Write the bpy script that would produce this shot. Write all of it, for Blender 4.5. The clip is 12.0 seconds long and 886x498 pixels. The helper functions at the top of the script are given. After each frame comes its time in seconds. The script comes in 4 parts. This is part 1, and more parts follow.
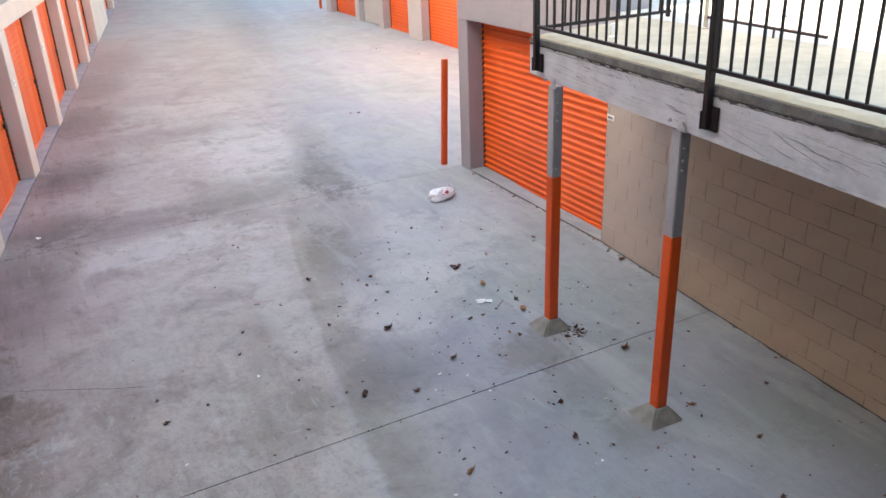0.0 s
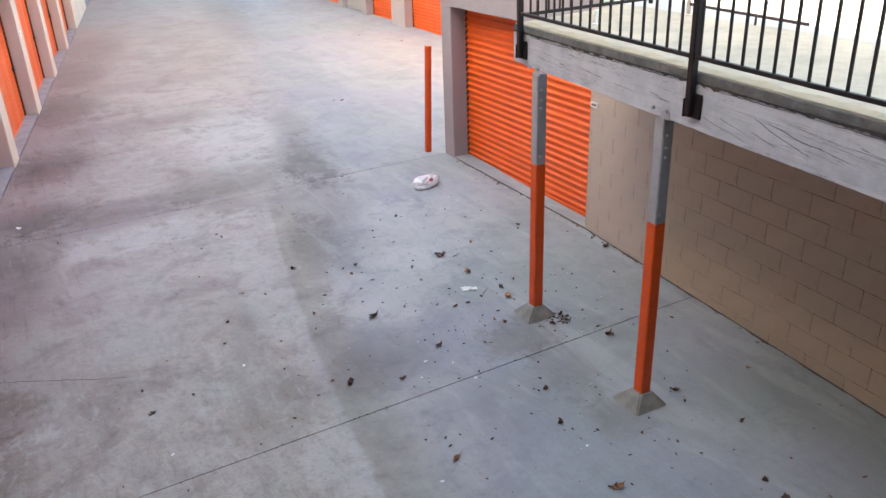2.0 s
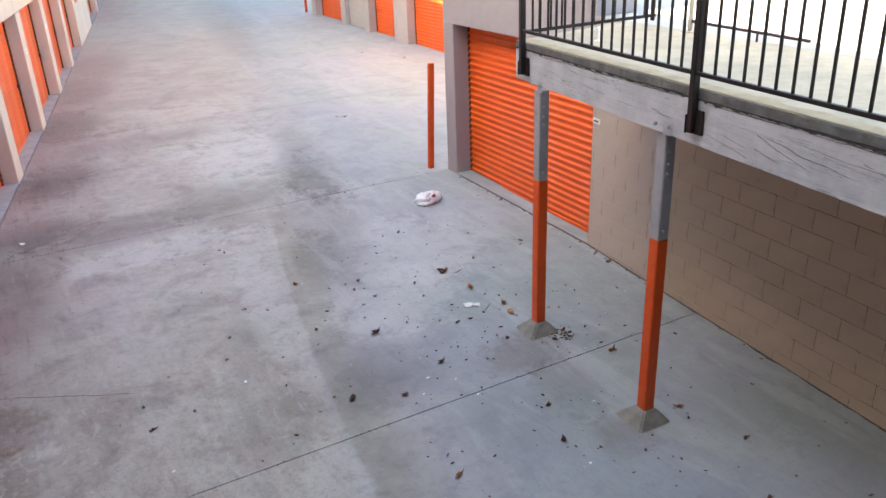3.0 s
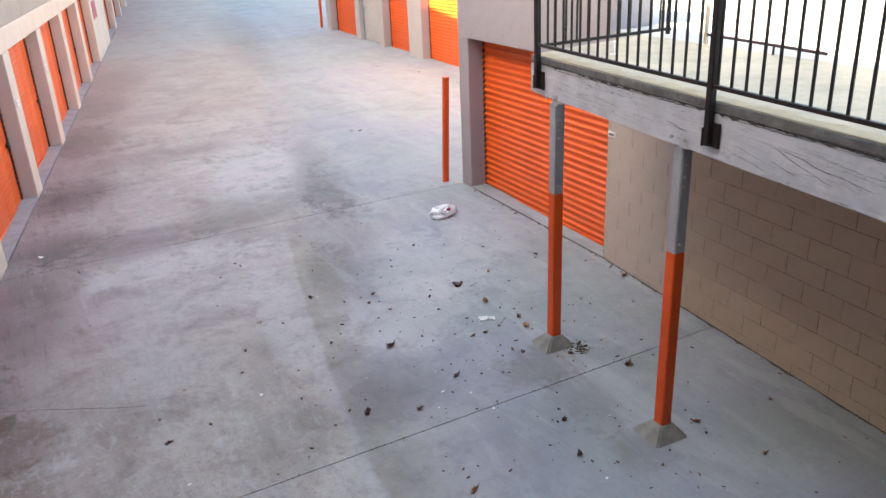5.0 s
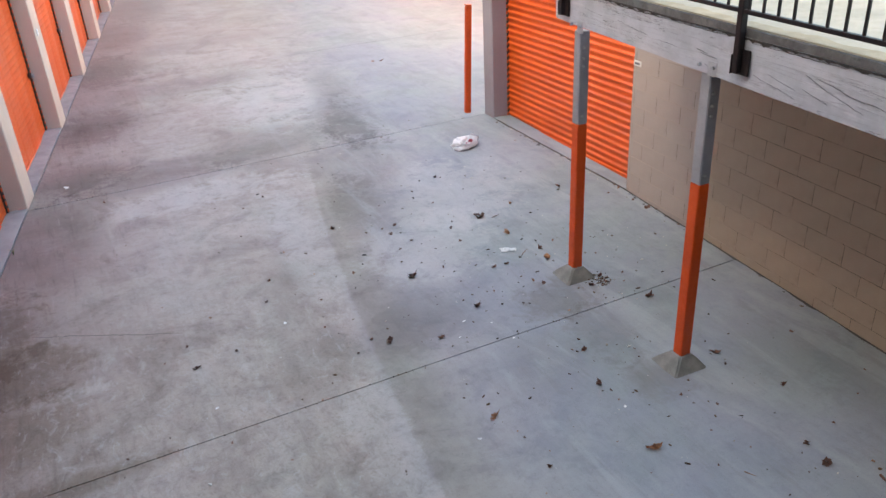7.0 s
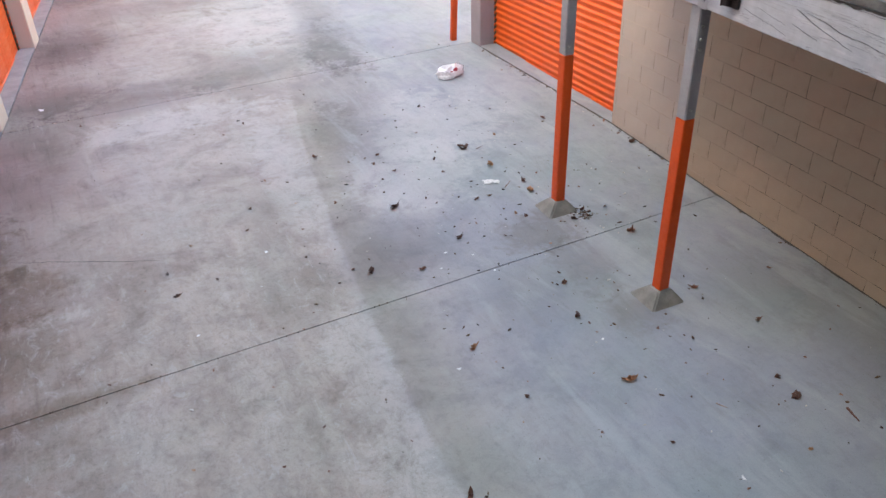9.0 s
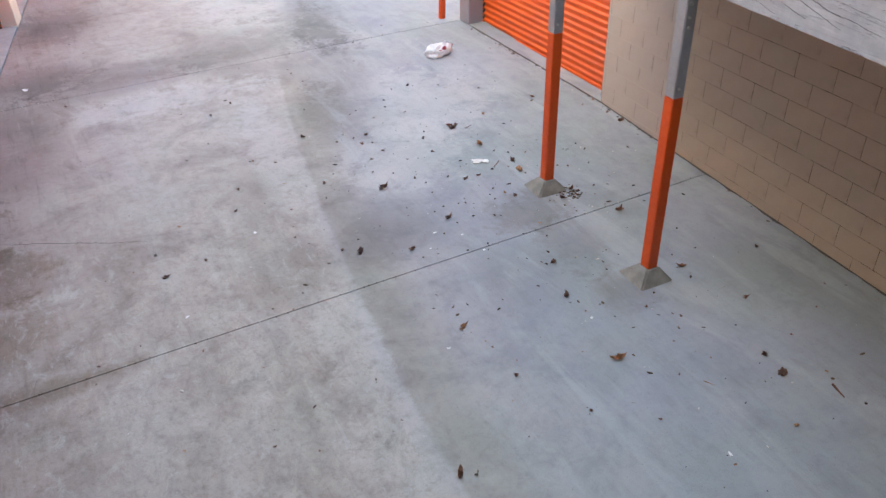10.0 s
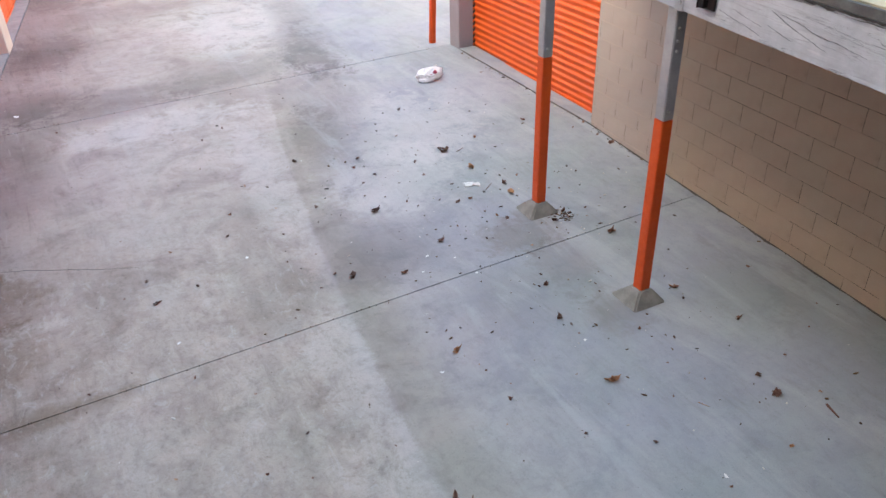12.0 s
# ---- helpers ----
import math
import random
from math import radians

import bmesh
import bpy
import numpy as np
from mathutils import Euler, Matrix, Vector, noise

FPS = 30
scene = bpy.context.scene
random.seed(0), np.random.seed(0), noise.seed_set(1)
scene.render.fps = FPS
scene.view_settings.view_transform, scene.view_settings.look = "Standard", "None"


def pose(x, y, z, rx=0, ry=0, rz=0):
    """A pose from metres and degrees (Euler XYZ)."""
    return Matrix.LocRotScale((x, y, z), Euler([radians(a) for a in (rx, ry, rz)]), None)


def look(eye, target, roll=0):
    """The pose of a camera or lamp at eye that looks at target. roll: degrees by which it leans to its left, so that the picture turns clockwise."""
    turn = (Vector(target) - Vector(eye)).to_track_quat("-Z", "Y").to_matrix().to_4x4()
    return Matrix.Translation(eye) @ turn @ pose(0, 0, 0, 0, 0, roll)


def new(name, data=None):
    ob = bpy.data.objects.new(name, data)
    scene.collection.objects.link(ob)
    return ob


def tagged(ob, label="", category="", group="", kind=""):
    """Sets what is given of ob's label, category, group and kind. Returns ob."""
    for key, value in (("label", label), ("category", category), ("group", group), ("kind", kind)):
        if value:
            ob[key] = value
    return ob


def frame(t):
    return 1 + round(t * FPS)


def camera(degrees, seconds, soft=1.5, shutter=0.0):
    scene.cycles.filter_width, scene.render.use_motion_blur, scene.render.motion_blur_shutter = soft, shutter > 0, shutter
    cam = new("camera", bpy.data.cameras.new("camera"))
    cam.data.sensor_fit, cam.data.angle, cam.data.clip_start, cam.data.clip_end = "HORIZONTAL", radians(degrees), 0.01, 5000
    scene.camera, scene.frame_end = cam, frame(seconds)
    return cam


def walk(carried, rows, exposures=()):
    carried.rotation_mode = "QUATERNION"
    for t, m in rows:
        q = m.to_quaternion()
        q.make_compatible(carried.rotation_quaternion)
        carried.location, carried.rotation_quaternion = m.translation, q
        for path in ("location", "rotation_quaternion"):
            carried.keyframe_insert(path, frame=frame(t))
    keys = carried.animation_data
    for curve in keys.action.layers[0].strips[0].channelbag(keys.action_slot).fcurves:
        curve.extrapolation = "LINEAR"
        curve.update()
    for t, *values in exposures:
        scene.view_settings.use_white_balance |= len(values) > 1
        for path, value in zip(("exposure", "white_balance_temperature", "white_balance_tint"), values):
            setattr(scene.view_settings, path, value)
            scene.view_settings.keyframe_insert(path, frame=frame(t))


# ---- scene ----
cam = camera(58.57, 12.0)
PATH = [
    (0.0, pose(0.004, -0.005, 4.003, 66.08, 2.14, -28.80)),
    (0.5, pose(0.007, -0.009, 4.006, 63.14, 1.06, -30.74)),
    (1.0, pose(-0.002, -0.012, 4.014, 63.20, 1.15, -30.63)),
    (1.5, pose(-0.002, -0.001, 4.013, 64.13, 1.77, -29.90)),
    (2.0, pose(-0.004, -0.006, 4.012, 65.11, 1.97, -29.99)),
    (2.5, pose(-0.003, -0.005, 4.010, 65.82, 2.19, -29.77)),
    (3.0, pose(0.002, -0.004, 4.009, 66.28, 2.04, -29.79)),
    (5.0, pose(-0.008, 0.000, 4.008, 67.30, 2.42, -28.84)),
    (5.5, pose(-0.010, 0.001, 4.010, 67.12, 2.88, -28.11)),
    (6.0, pose(-0.011, 0.004, 4.013, 67.29, 3.15, -27.99)),
    (6.5, pose(-0.021, -0.008, 3.989, 64.98, 3.50, -27.19)),
    (8.5, pose(0.001, 0.003, 3.985, 58.58, 1.47, -28.16)),
    (9.0, pose(0.002, 0.010, 3.988, 57.46, 1.47, -27.96)),
    (9.5, pose(0.001, -0.010, 3.988, 56.72, 1.65, -27.96)),
    (10.0, pose(0.007, 0.009, 3.988, 55.97, 1.28, -28.72)),
    (10.5, pose(0.012, 0.007, 3.986, 56.21, 0.94, -29.27)),
    (11.0, pose(0.017, 0.009, 3.991, 56.93, 0.84, -29.68)),
    (11.5, pose(0.004, 0.008, 3.996, 57.33, 0.98, -29.74)),
    (12.0, pose(0.010, 0.016, 3.995, 57.56, 1.42, -29.47)),
]
walk(cam, PATH, exposures=[(0.0, 3.17, 7750, 4), (6.5, 3.14, 7750, 4), (8.5, 3.38, 7900, 4), (10.5, 3.46, 7900, 4), (12.0, 3.52, 7900, 4)])

# ---- daylight: sun over the tall storage building, alley in open shade ----
SUN_ELEVATION = 36.5
world = bpy.data.worlds.new("sky")
scene.world = world
world.use_nodes = True
wn, wl = world.node_tree.nodes, world.node_tree.links
sky = wn.new("ShaderNodeTexSky")
sky.sky_type = "NISHITA"
sky.sun_disc = False
sky.sun_elevation = radians(SUN_ELEVATION)
sky.sun_rotation = radians(-90)
sky.air_density, sky.dust_density = 0.9, 3.0
wl.new(sky.outputs[0], wn["Background"].inputs[0])
wn["Background"].inputs[1].default_value = 0.12
lamp = bpy.data.lights.new("sun", "SUN")
lamp.energy, lamp.angle, lamp.color = 4.0, radians(0.53), (1.0, 0.93, 0.82)
sun = new("sun", lamp)
sun.matrix_world = look((-20 * math.cos(radians(SUN_ELEVATION)), 8, 20 * math.sin(radians(SUN_ELEVATION))), (0, 8, 0))

# ---- plan ----
RISE = 0.0216                                   # the drive climbs gently away
LU = Vector((0.1958, 0.9806, 0.0))              # along the row of units on one side
LN = Vector((0.9806, -0.1958, 0.0))             # out of that row, into the drive
L0 = Vector((-0.042, 13.303, 0.0))              # front corner of a pillar
WALL_A, WALL_B = Vector((5.78, 6.83, 0)), Vector((4.96, -4.0, 0))   # block wall under the walkway
BEAM_A, BEAM_B = Vector((4.185, 6.05, 0)), Vector((3.162, -1.965, 0))  # outer face of the timber beam
DECK, BEAM_LOW, BEAM_TOP = 2.855, 2.50, 2.768


def gz(y):
    return RISE * max(-12.0, min(y, 60.0))


def deck_z(y):
    return 2.828 + 0.0120 * (6.05 - y)


def frame_at(origin, along, z=0.0):
    """x runs along, z is up, y points into the thing's back."""
    a = Vector((along[0], along[1], 0)).normalized()
    b = Vector((-a.y, a.x, 0))
    m = Matrix((a, b, (0, 0, 1))).transposed().to_4x4()
    m.translation = (origin[0], origin[1], z)
    return m


# ---- materials ----
def material(name):
    mat = bpy.data.materials.new(name)
    mat.use_nodes = True
    return mat, mat.node_tree.nodes, mat.node_tree.links, mat.node_tree.nodes["Principled BSDF"]


def coords(n, l, scale=(1, 1, 1), rot=0.0, source="Object"):
    tc, mp = n.new("ShaderNodeTexCoord"), n.new("ShaderNodeMapping")
    mp.inputs["Scale"].default_value = scale
    mp.inputs["Rotation"].default_value = (0, 0, rot)
    l.new(tc.outputs[source], mp.inputs[0])
    return mp.outputs[0]


def noise_tex(n, l, vec, scale, detail=6, rough=0.6, distort=0.0):
    t = n.new("ShaderNodeTexNoise")
    t.inputs["Scale"].default_value, t.inputs["Detail"].default_value = scale, detail
    t.inputs["Roughness"].default_value, t.inputs["Distortion"].default_value = rough, distort
    l.new(vec, t.inputs["Vector"])
    return t.outputs["Fac"]


def spread(n, l, fac, low, high, a=0.0, b=1.0):
    r = n.new("ShaderNodeMapRange")
    r.interpolation_type = "SMOOTHSTEP"
    for key, value in (("From Min", low), ("From Max", high), ("To Min", a), ("To Max", b)):
        r.inputs[key].default_value = value
    l.new(fac, r.inputs["Value"])
    return r.outputs[0]


def calc(n, l, op, a, b=None):
    m = n.new("ShaderNodeMath")
    m.operation = op
    for slot, value in ((0, a), (1, b)):
        if value is None:
            continue
        if isinstance(value, (int, float)):
            m.inputs[slot].default_value = value
        else:
            l.new(value, m.inputs[slot])
    return m.outputs[0]


def blend(n, l, fac, a, b, mode="MIX"):
    m = n.new("ShaderNodeMix")
    m.data_type, m.blend_type = "RGBA", mode
    for slot, value in ((0, fac), (6, a), (7, b)):
        if isinstance(value, (int, float)):
            m.inputs[slot].default_value = value
        elif isinstance(value, tuple):
            m.inputs[slot].default_value = (*value, 1)
        else:
            l.new(value, m.inputs[slot])
    return m.outputs[2]


def bump(n, l, bsdf, height, strength, distance=0.01):
    b = n.new("ShaderNodeBump")
    b.inputs["Strength"].default_value, b.inputs["Distance"].default_value = strength, distance
    l.new(height, b.inputs["Height"])
    l.new(b.outputs[0], bsdf.inputs["Normal"])


def worn_paint(name, colour, second, rough=0.6, scale=3.0, metal=0.0, grit=0.25, dirt=(0.12, 0.09, 0.07), dirt_amount=0.25, gloss=0.5):
    """Painted surface: broad unevenness, fine grain, scattered grime."""
    mat, n, l, bsdf = material(name)
    v = coords(n, l)
    info = n.new("ShaderNodeObjectInfo")
    c = blend(n, l, spread(n, l, noise_tex(n, l, v, scale), 0.3, 0.7), colour, second)
    c = blend(n, l, calc(n, l, "MULTIPLY", info.outputs["Random"], 0.35), c, second)
    grime = spread(n, l, noise_tex(n, l, v, scale * 2.7, 9, 0.72), 0.55, 0.78, 0, dirt_amount)
    c = blend(n, l, grime, c, dirt)
    fine = noise_tex(n, l, v, 90, 4)
    c = blend(n, l, spread(n, l, fine, 0.3, 0.75, 0.0, 0.12), c, dirt)
    l.new(c, bsdf.inputs["Base Color"])
    bsdf.inputs["Metallic"].default_value = metal
    bsdf.inputs["Specular IOR Level"].default_value = gloss
    l.new(spread(n, l, noise_tex(n, l, v, scale * 4), 0.2, 0.8, rough - 0.12, min(rough + 0.15, 1)), bsdf.inputs["Roughness"])
    bump(n, l, bsdf, fine, grit, 0.004)
    return mat


def make_concrete():
    """Broom-finished drive: mottled grey slabs with tyre tracks, old stains and pale scuffs."""
    mat, n, l, bsdf = material("drive_concrete")
    tc = n.new("ShaderNodeTexCoord")
    sep = n.new("ShaderNodeSeparateXYZ")
    l.new(tc.outputs["Object"], sep.inputs[0])
    x, y = sep.outputs[0], sep.outputs[1]
    v = coords(n, l)
    broad = noise_tex(n, l, v, 0.33, 4, 0.55)
    mid = noise_tex(n, l, v, 1.3, 9, 0.62, 0.8)
    patch = noise_tex(n, l, v, 4.2, 10, 0.7, 0.6)
    fine = noise_tex(n, l, v, 15, 8, 0.72)
    grain = noise_tex(n, l, v, 120, 4, 0.6)
    streak = noise_tex(n, l, coords(n, l, (1.0, 0.2, 1.0), radians(-11)), 2.0, 8, 0.65, 0.7)
    cross = noise_tex(n, l, coords(n, l, (0.35, 1.0, 1.0), radians(6)), 1.1, 8, 0.65, 1.0)
    scratch = noise_tex(n, l, coords(n, l, (1.0, 0.12, 1.0), radians(-9)), 16, 6, 0.7, 0.4)
    hue = noise_tex(n, l, v, 0.55, 6, 0.6, 0.6)
    c = blend(n, l, spread(n, l, broad, 0.35, 0.65), (0.445, 0.39, 0.36), (0.505, 0.452, 0.418))
    c = blend(n, l, spread(n, l, hue, 0.50, 0.64, 0, 0.75), c, (0.465, 0.40, 0.385))
    c = blend(n, l, spread(n, l, hue, 0.48, 0.36, 0, 0.55), c, (0.415, 0.40, 0.36))
    c = blend(n, l, spread(n, l, mid, 0.47, 0.66, 0, 0.75), c, (0.74, 0.715, 0.715), "MULTIPLY")
    c = blend(n, l, spread(n, l, mid, 0.46, 0.32, 0, 0.28), c, (0.56, 0.54, 0.52))
    c = blend(n, l, spread(n, l, streak, 0.52, 0.64, 0, 0.20), c, (0.57, 0.555, 0.545))
    c = blend(n, l, spread(n, l, cross, 0.52, 0.68, 0, 0.42), c, (0.80, 0.78, 0.79), "MULTIPLY")
    c = blend(n, l, spread(n, l, patch, 0.48, 0.66, 0, 0.7), c, (0.80, 0.785, 0.78), "MULTIPLY")
    c = blend(n, l, spread(n, l, patch, 0.46, 0.32, 0, 0.25), c, (0.59, 0.57, 0.55))
    c = blend(n, l, spread(n, l, fine, 0.48, 0.70, 0, 0.55), c, (0.74, 0.72, 0.71), "MULTIPLY")
    c = blend(n, l, spread(n, l, scratch, 0.46, 0.68, 0, 0.22), c, (0.78, 0.765, 0.76), "MULTIPLY")
    # cooler, smoother strip beside the walkway; browner, rougher lane beside the units
    lane = calc(n, l, "SUBTRACT", x, calc(n, l, "MULTIPLY", y, 0.19))
    cool = spread(n, l, calc(n, l, "ADD", lane, calc(n, l, "MULTIPLY", mid, 1.2)), 1.0, 3.4, 0, 0.85)
    # bluish tint of the shade near the wall is put into this colour
    grey_green = blend(n, l, spread(n, l, hue, 0.4, 0.6), (0.245, 0.320, 0.352), (0.252, 0.312, 0.388))
    grey_green = blend(n, l, spread(n, l, streak, 0.46, 0.62, 0, 0.35), grey_green, (0.35, 0.40, 0.44))
    grey_green = blend(n, l, spread(n, l, scratch, 0.52, 0.66, 0, 0.25), grey_green, (0.20, 0.225, 0.23))
    c = blend(n, l, cool, c, blend(n, l, 0.72, c, grey_green))
    dirty = spread(n, l, calc(n, l, "ADD", lane, calc(n, l, "MULTIPLY", cross, 2.2)), 0.8, -1.7)
    c = blend(n, l, calc(n, l, "MULTIPLY", dirty, 0.95), c, (0.69, 0.63, 0.635), "MULTIPLY")
    c = blend(n, l, calc(n, l, "MULTIPLY", dirty, spread(n, l, scratch, 0.54, 0.68, 0, 0.4)), c, (0.60, 0.56, 0.57), "MULTIPLY")
    c = blend(n, l, calc(n, l, "MULTIPLY", dirty, spread(n, l, scratch, 0.42, 0.32, 0, 0.25)), c, (0.52, 0.49, 0.48))
    # edge of the tyre lane: a gently curved border with a darker band beyond it
    wob = calc(n, l, "ADD", calc(n, l, "MULTIPLY", calc(n, l, "SUBTRACT", fine, 0.5), 0.05), calc(n, l, "MULTIPLY", calc(n, l, "SUBTRACT", mid, 0.5), 0.08))
    bend = calc(n, l, "ADD", calc(n, l, "MULTIPLY", calc(n, l, "POWER", calc(n, l, "MAXIMUM", calc(n, l, "SUBTRACT", y, 2.0), 0.0), 1.5), 0.0575), 1.52)
    off = calc(n, l, "ADD", calc(n, l, "SUBTRACT", x, bend), wob)
    band = calc(n, l, "MULTIPLY", spread(n, l, off, -0.02, 0.03), spread(n, l, off, 0.62, 0.12))
    band = calc(n, l, "MULTIPLY", band, calc(n, l, "MULTIPLY", spread(n, l, y, 11.5, 8.0), spread(n, l, y, 0.5, 2.0)))
    c = blend(n, l, calc(n, l, "MULTIPLY", band, 0.7), c, (0.78, 0.775, 0.70), "MULTIPLY")
    pale = calc(n, l, "MULTIPLY", spread(n, l, off, -0.42, -0.03), spread(n, l, off, 0.0, -0.04))
    c = blend(n, l, calc(n, l, "MULTIPLY", calc(n, l, "MULTIPLY", pale, spread(n, l, y, 10.5, 6.5)), 0.14), c, (0.54, 0.525, 0.515))
    # an older, fainter track edge inside the lane
    inner = calc(n, l, "ADD", calc(n, l, "ADD", off, calc(n, l, "MULTIPLY", calc(n, l, "SUBTRACT", patch, 0.5), 0.3)), 0.68)
    worn = calc(n, l, "MULTIPLY", calc(n, l, "MULTIPLY", spread(n, l, inner, 0.06, -0.02), spread(n, l, inner, -0.34, -0.04)), calc(n, l, "MULTIPLY", spread(n, l, y, 7.5, 6.0), spread(n, l, y, 1.0, 3.0)))
    c = blend(n, l, calc(n, l, "MULTIPLY", worn, 0.5), c, (0.80, 0.78, 0.77), "MULTIPLY")
    # old oil, water and rust stains, pale scuffs, and two patches of painted shade
    ragged = calc(n, l, "ADD", calc(n, l, "MULTIPLY", calc(n, l, "SUBTRACT", mid, 0.5), 2.2), calc(n, l, "MULTIPLY", calc(n, l, "SUBTRACT", patch, 0.5), 3.6))
    ragged = calc(n, l, "ADD", ragged, calc(n, l, "MULTIPLY", calc(n, l, "SUBTRACT", fine, 0.5), 2.2))
    dark, violet, brown, light = (0.64, 0.63, 0.635), (0.62, 0.565, 0.585), (0.54, 0.47, 0.40), (0.58, 0.565, 0.56)

    def stain_or_shade(c, tone, sx, sy, rx, ry, amount):
        rel = calc(n, l, "SUBTRACT", y, sy)
        dx = calc(n, l, "DIVIDE", calc(n, l, "SUBTRACT", calc(n, l, "SUBTRACT", x, sx), calc(n, l, "MULTIPLY", rel, 0.14)), rx)
        dy = calc(n, l, "DIVIDE", rel, ry)
        d = calc(n, l, "ADD", calc(n, l, "MULTIPLY", dx, dx), calc(n, l, "MULTIPLY", dy, dy))
        return blend(n, l, spread(n, l, calc(n, l, "ADD", d, ragged), 1.25, 0.1, 0, amount * (0.8 if tone is light else 1.25)), c, tone, "MIX" if tone is light else "MULTIPLY")

    for sx, sy, rx, ry, amount in ((1.4, 9.5, 1.4, 0.35, 0.45), (3.3, 13.0, 0.9, 1.8, 0.4), (1.95, 7.5, 0.25, 1.6, 0.35), (3.2, 6.9, 0.8, 0.8, 0.35),
                                   (3.9, 7.9, 1.0, 1.0, 0.42), (-0.6, 6.02, 0.4, 0.08, 0.5), (1.45, 4.0, 0.25, 1.4, 0.35)):
        c = stain_or_shade(c, light, sx, sy, rx, ry, amount)
    # the last two darken the floor where shade lies under the walkway
    for sx, sy, rx, ry, amount in ((1.2, 10.6, 1.8, 0.4, 0.5), (2.5, 10.7, 1.0, 0.8, 0.42), (3.9, 11.2, 0.5, 1.5, 0.62), (3.4, 9.6, 0.6, 1.0, 0.45),
                                   (4.2, 12.8, 0.4, 1.2, 0.4), (1.55, 6.6, 0.22, 0.7, 0.25), (1.45, 5.4, 0.35, 0.5, 0.4), (2.42, 5.6, 0.6, 0.5, 0.45), (2.86, 8.2, 0.35, 0.9, 0.5), (3.65, 10.8, 0.5, 0.9, 0.45), (6.4, 24.0, 0.7, 4.0, 0.45), (1.6, 5.7, 0.16, 0.3, 0.3),
                                   (2.15, 5.45, 0.5, 0.4, 0.3), (7.4, 29.0, 1.0, 5.0, 0.5), (3.1, 8.3, 0.5, 1.0, 0.32), (3.1, 4.4, 0.5, 0.5, 0.25), (4.95, 3.6, 0.5, 0.6, 0.28), (5.1, 2.8, 0.5, 0.9, 0.25)):
        c = stain_or_shade(c, dark, sx, sy, rx, ry, amount)
    for sx, sy, rx, ry, amount in ((0.0, 10.9, 0.75, 0.55, 0.6), (0.42, 13.0, 0.7, 0.9, 0.75), (0.95, 16.4, 0.7, 1.3, 0.75), (1.6, 19.5, 0.75, 1.5, 0.75), (2.4, 22.2, 0.8, 1.6, 0.7),
                                   (-0.5, 9.0, 0.6, 1.3, 0.45), (0.9, 10.3, 1.1, 0.35, 0.4), (2.0, 14.5, 1.6, 0.5, 0.3), (3.0, 17.5, 1.8, 0.6, 0.3)):
        c = stain_or_shade(c, violet, sx, sy, rx, ry, amount)
    for sx, sy, rx, ry, amount in ((-0.85, 6.5, 0.5, 0.5, 0.6), (-1.1, 7.2, 0.5, 0.9, 0.6), (-0.9, 5.7, 0.5, 0.5, 0.5), (3.75, 5.25, 0.5, 0.35, 0.45), (3.75, 4.6, 0.35, 0.5, 0.28), (3.72, 3.85, 0.3, 0.3, 0.35), (-0.7, 4.93, 0.9, 0.14, 0.5)):
        c = stain_or_shade(c, brown, sx, sy, rx, ry, amount)
    # duller wash where the drive widens
    wash = calc(n, l, "MULTIPLY", spread(n, l, y, 8.5, 12.0), spread(n, l, x, 2.5, 5.0))
    c = blend(n, l, calc(n, l, "MULTIPLY", wash, 0.8), c, (0.875, 0.88, 0.885), "MULTIPLY")
    # far end coloured warmer to offset the blue skylight on it
    c = blend(n, l, calc(n, l, "MULTIPLY", spread(n, l, y, 12.0, 24.0, 0, 0.6), spread(n, l, lane, 3.0, 0.5, 0.3, 1.0)), c, (0.43, 0.36, 0.315))
    # older, yellower and coarser surface at the near end of the lane, pitted by weather
    coarse = calc(n, l, "MULTIPLY", spread(n, l, y, 9.0, 5.0), spread(n, l, off, 0.04, -0.2))
    c = blend(n, l, calc(n, l, "MULTIPLY", coarse, 0.7), c, (1.03, 0.98, 0.88), "MULTIPLY")
    pits = noise_tex(n, l, v, 28, 6, 0.75, 0.5)
    clots = noise_tex(n, l, coords(n, l, (1.0, 0.5, 1.0), radians(-30)), 9, 8, 0.78, 0.8)
    c = blend(n, l, calc(n, l, "MULTIPLY", coarse, spread(n, l, pits, 0.50, 0.66, 0, 0.55)), c, (0.70, 0.68, 0.67), "MULTIPLY")
    c = blend(n, l, calc(n, l, "MULTIPLY", coarse, spread(n, l, clots, 0.50, 0.64, 0, 0.6)), c, (0.76, 0.74, 0.73), "MULTIPLY")
    c = blend(n, l, calc(n, l, "MULTIPLY", coarse, spread(n, l, clots, 0.46, 0.36, 0, 0.35)), c, (0.58, 0.56, 0.53))
    smooth_side = calc(n, l, "MULTIPLY", spread(n, l, off, 0.1, 0.6), spread(n, l, y, 12.0, 9.0))
    c = blend(n, l, calc(n, l, "MULTIPLY", smooth_side, spread(n, l, clots, 0.50, 0.64, 0, 0.45)), c, (0.84, 0.85, 0.84), "MULTIPLY")
    c = blend(n, l, calc(n, l, "MULTIPLY", smooth_side, spread(n, l, streak, 0.52, 0.66, 0, 0.3)), c, (0.44, 0.46, 0.48))
    specks = n.new("ShaderNodeTexVoronoi")
    specks.inputs["Scale"].default_value = 22
    l.new(v, specks.inputs["Vector"])
    c = blend(n, l, spread(n, l, specks.outputs["Distance"], 0.11, 0.03, 0, 0.45), c, (0.14, 0.12, 0.105))
    l.new(blend(n, l, spread(n, l, grain, 0.3, 0.8, 0.0, 0.17), c, (0.18, 0.17, 0.16)), bsdf.inputs["Base Color"])
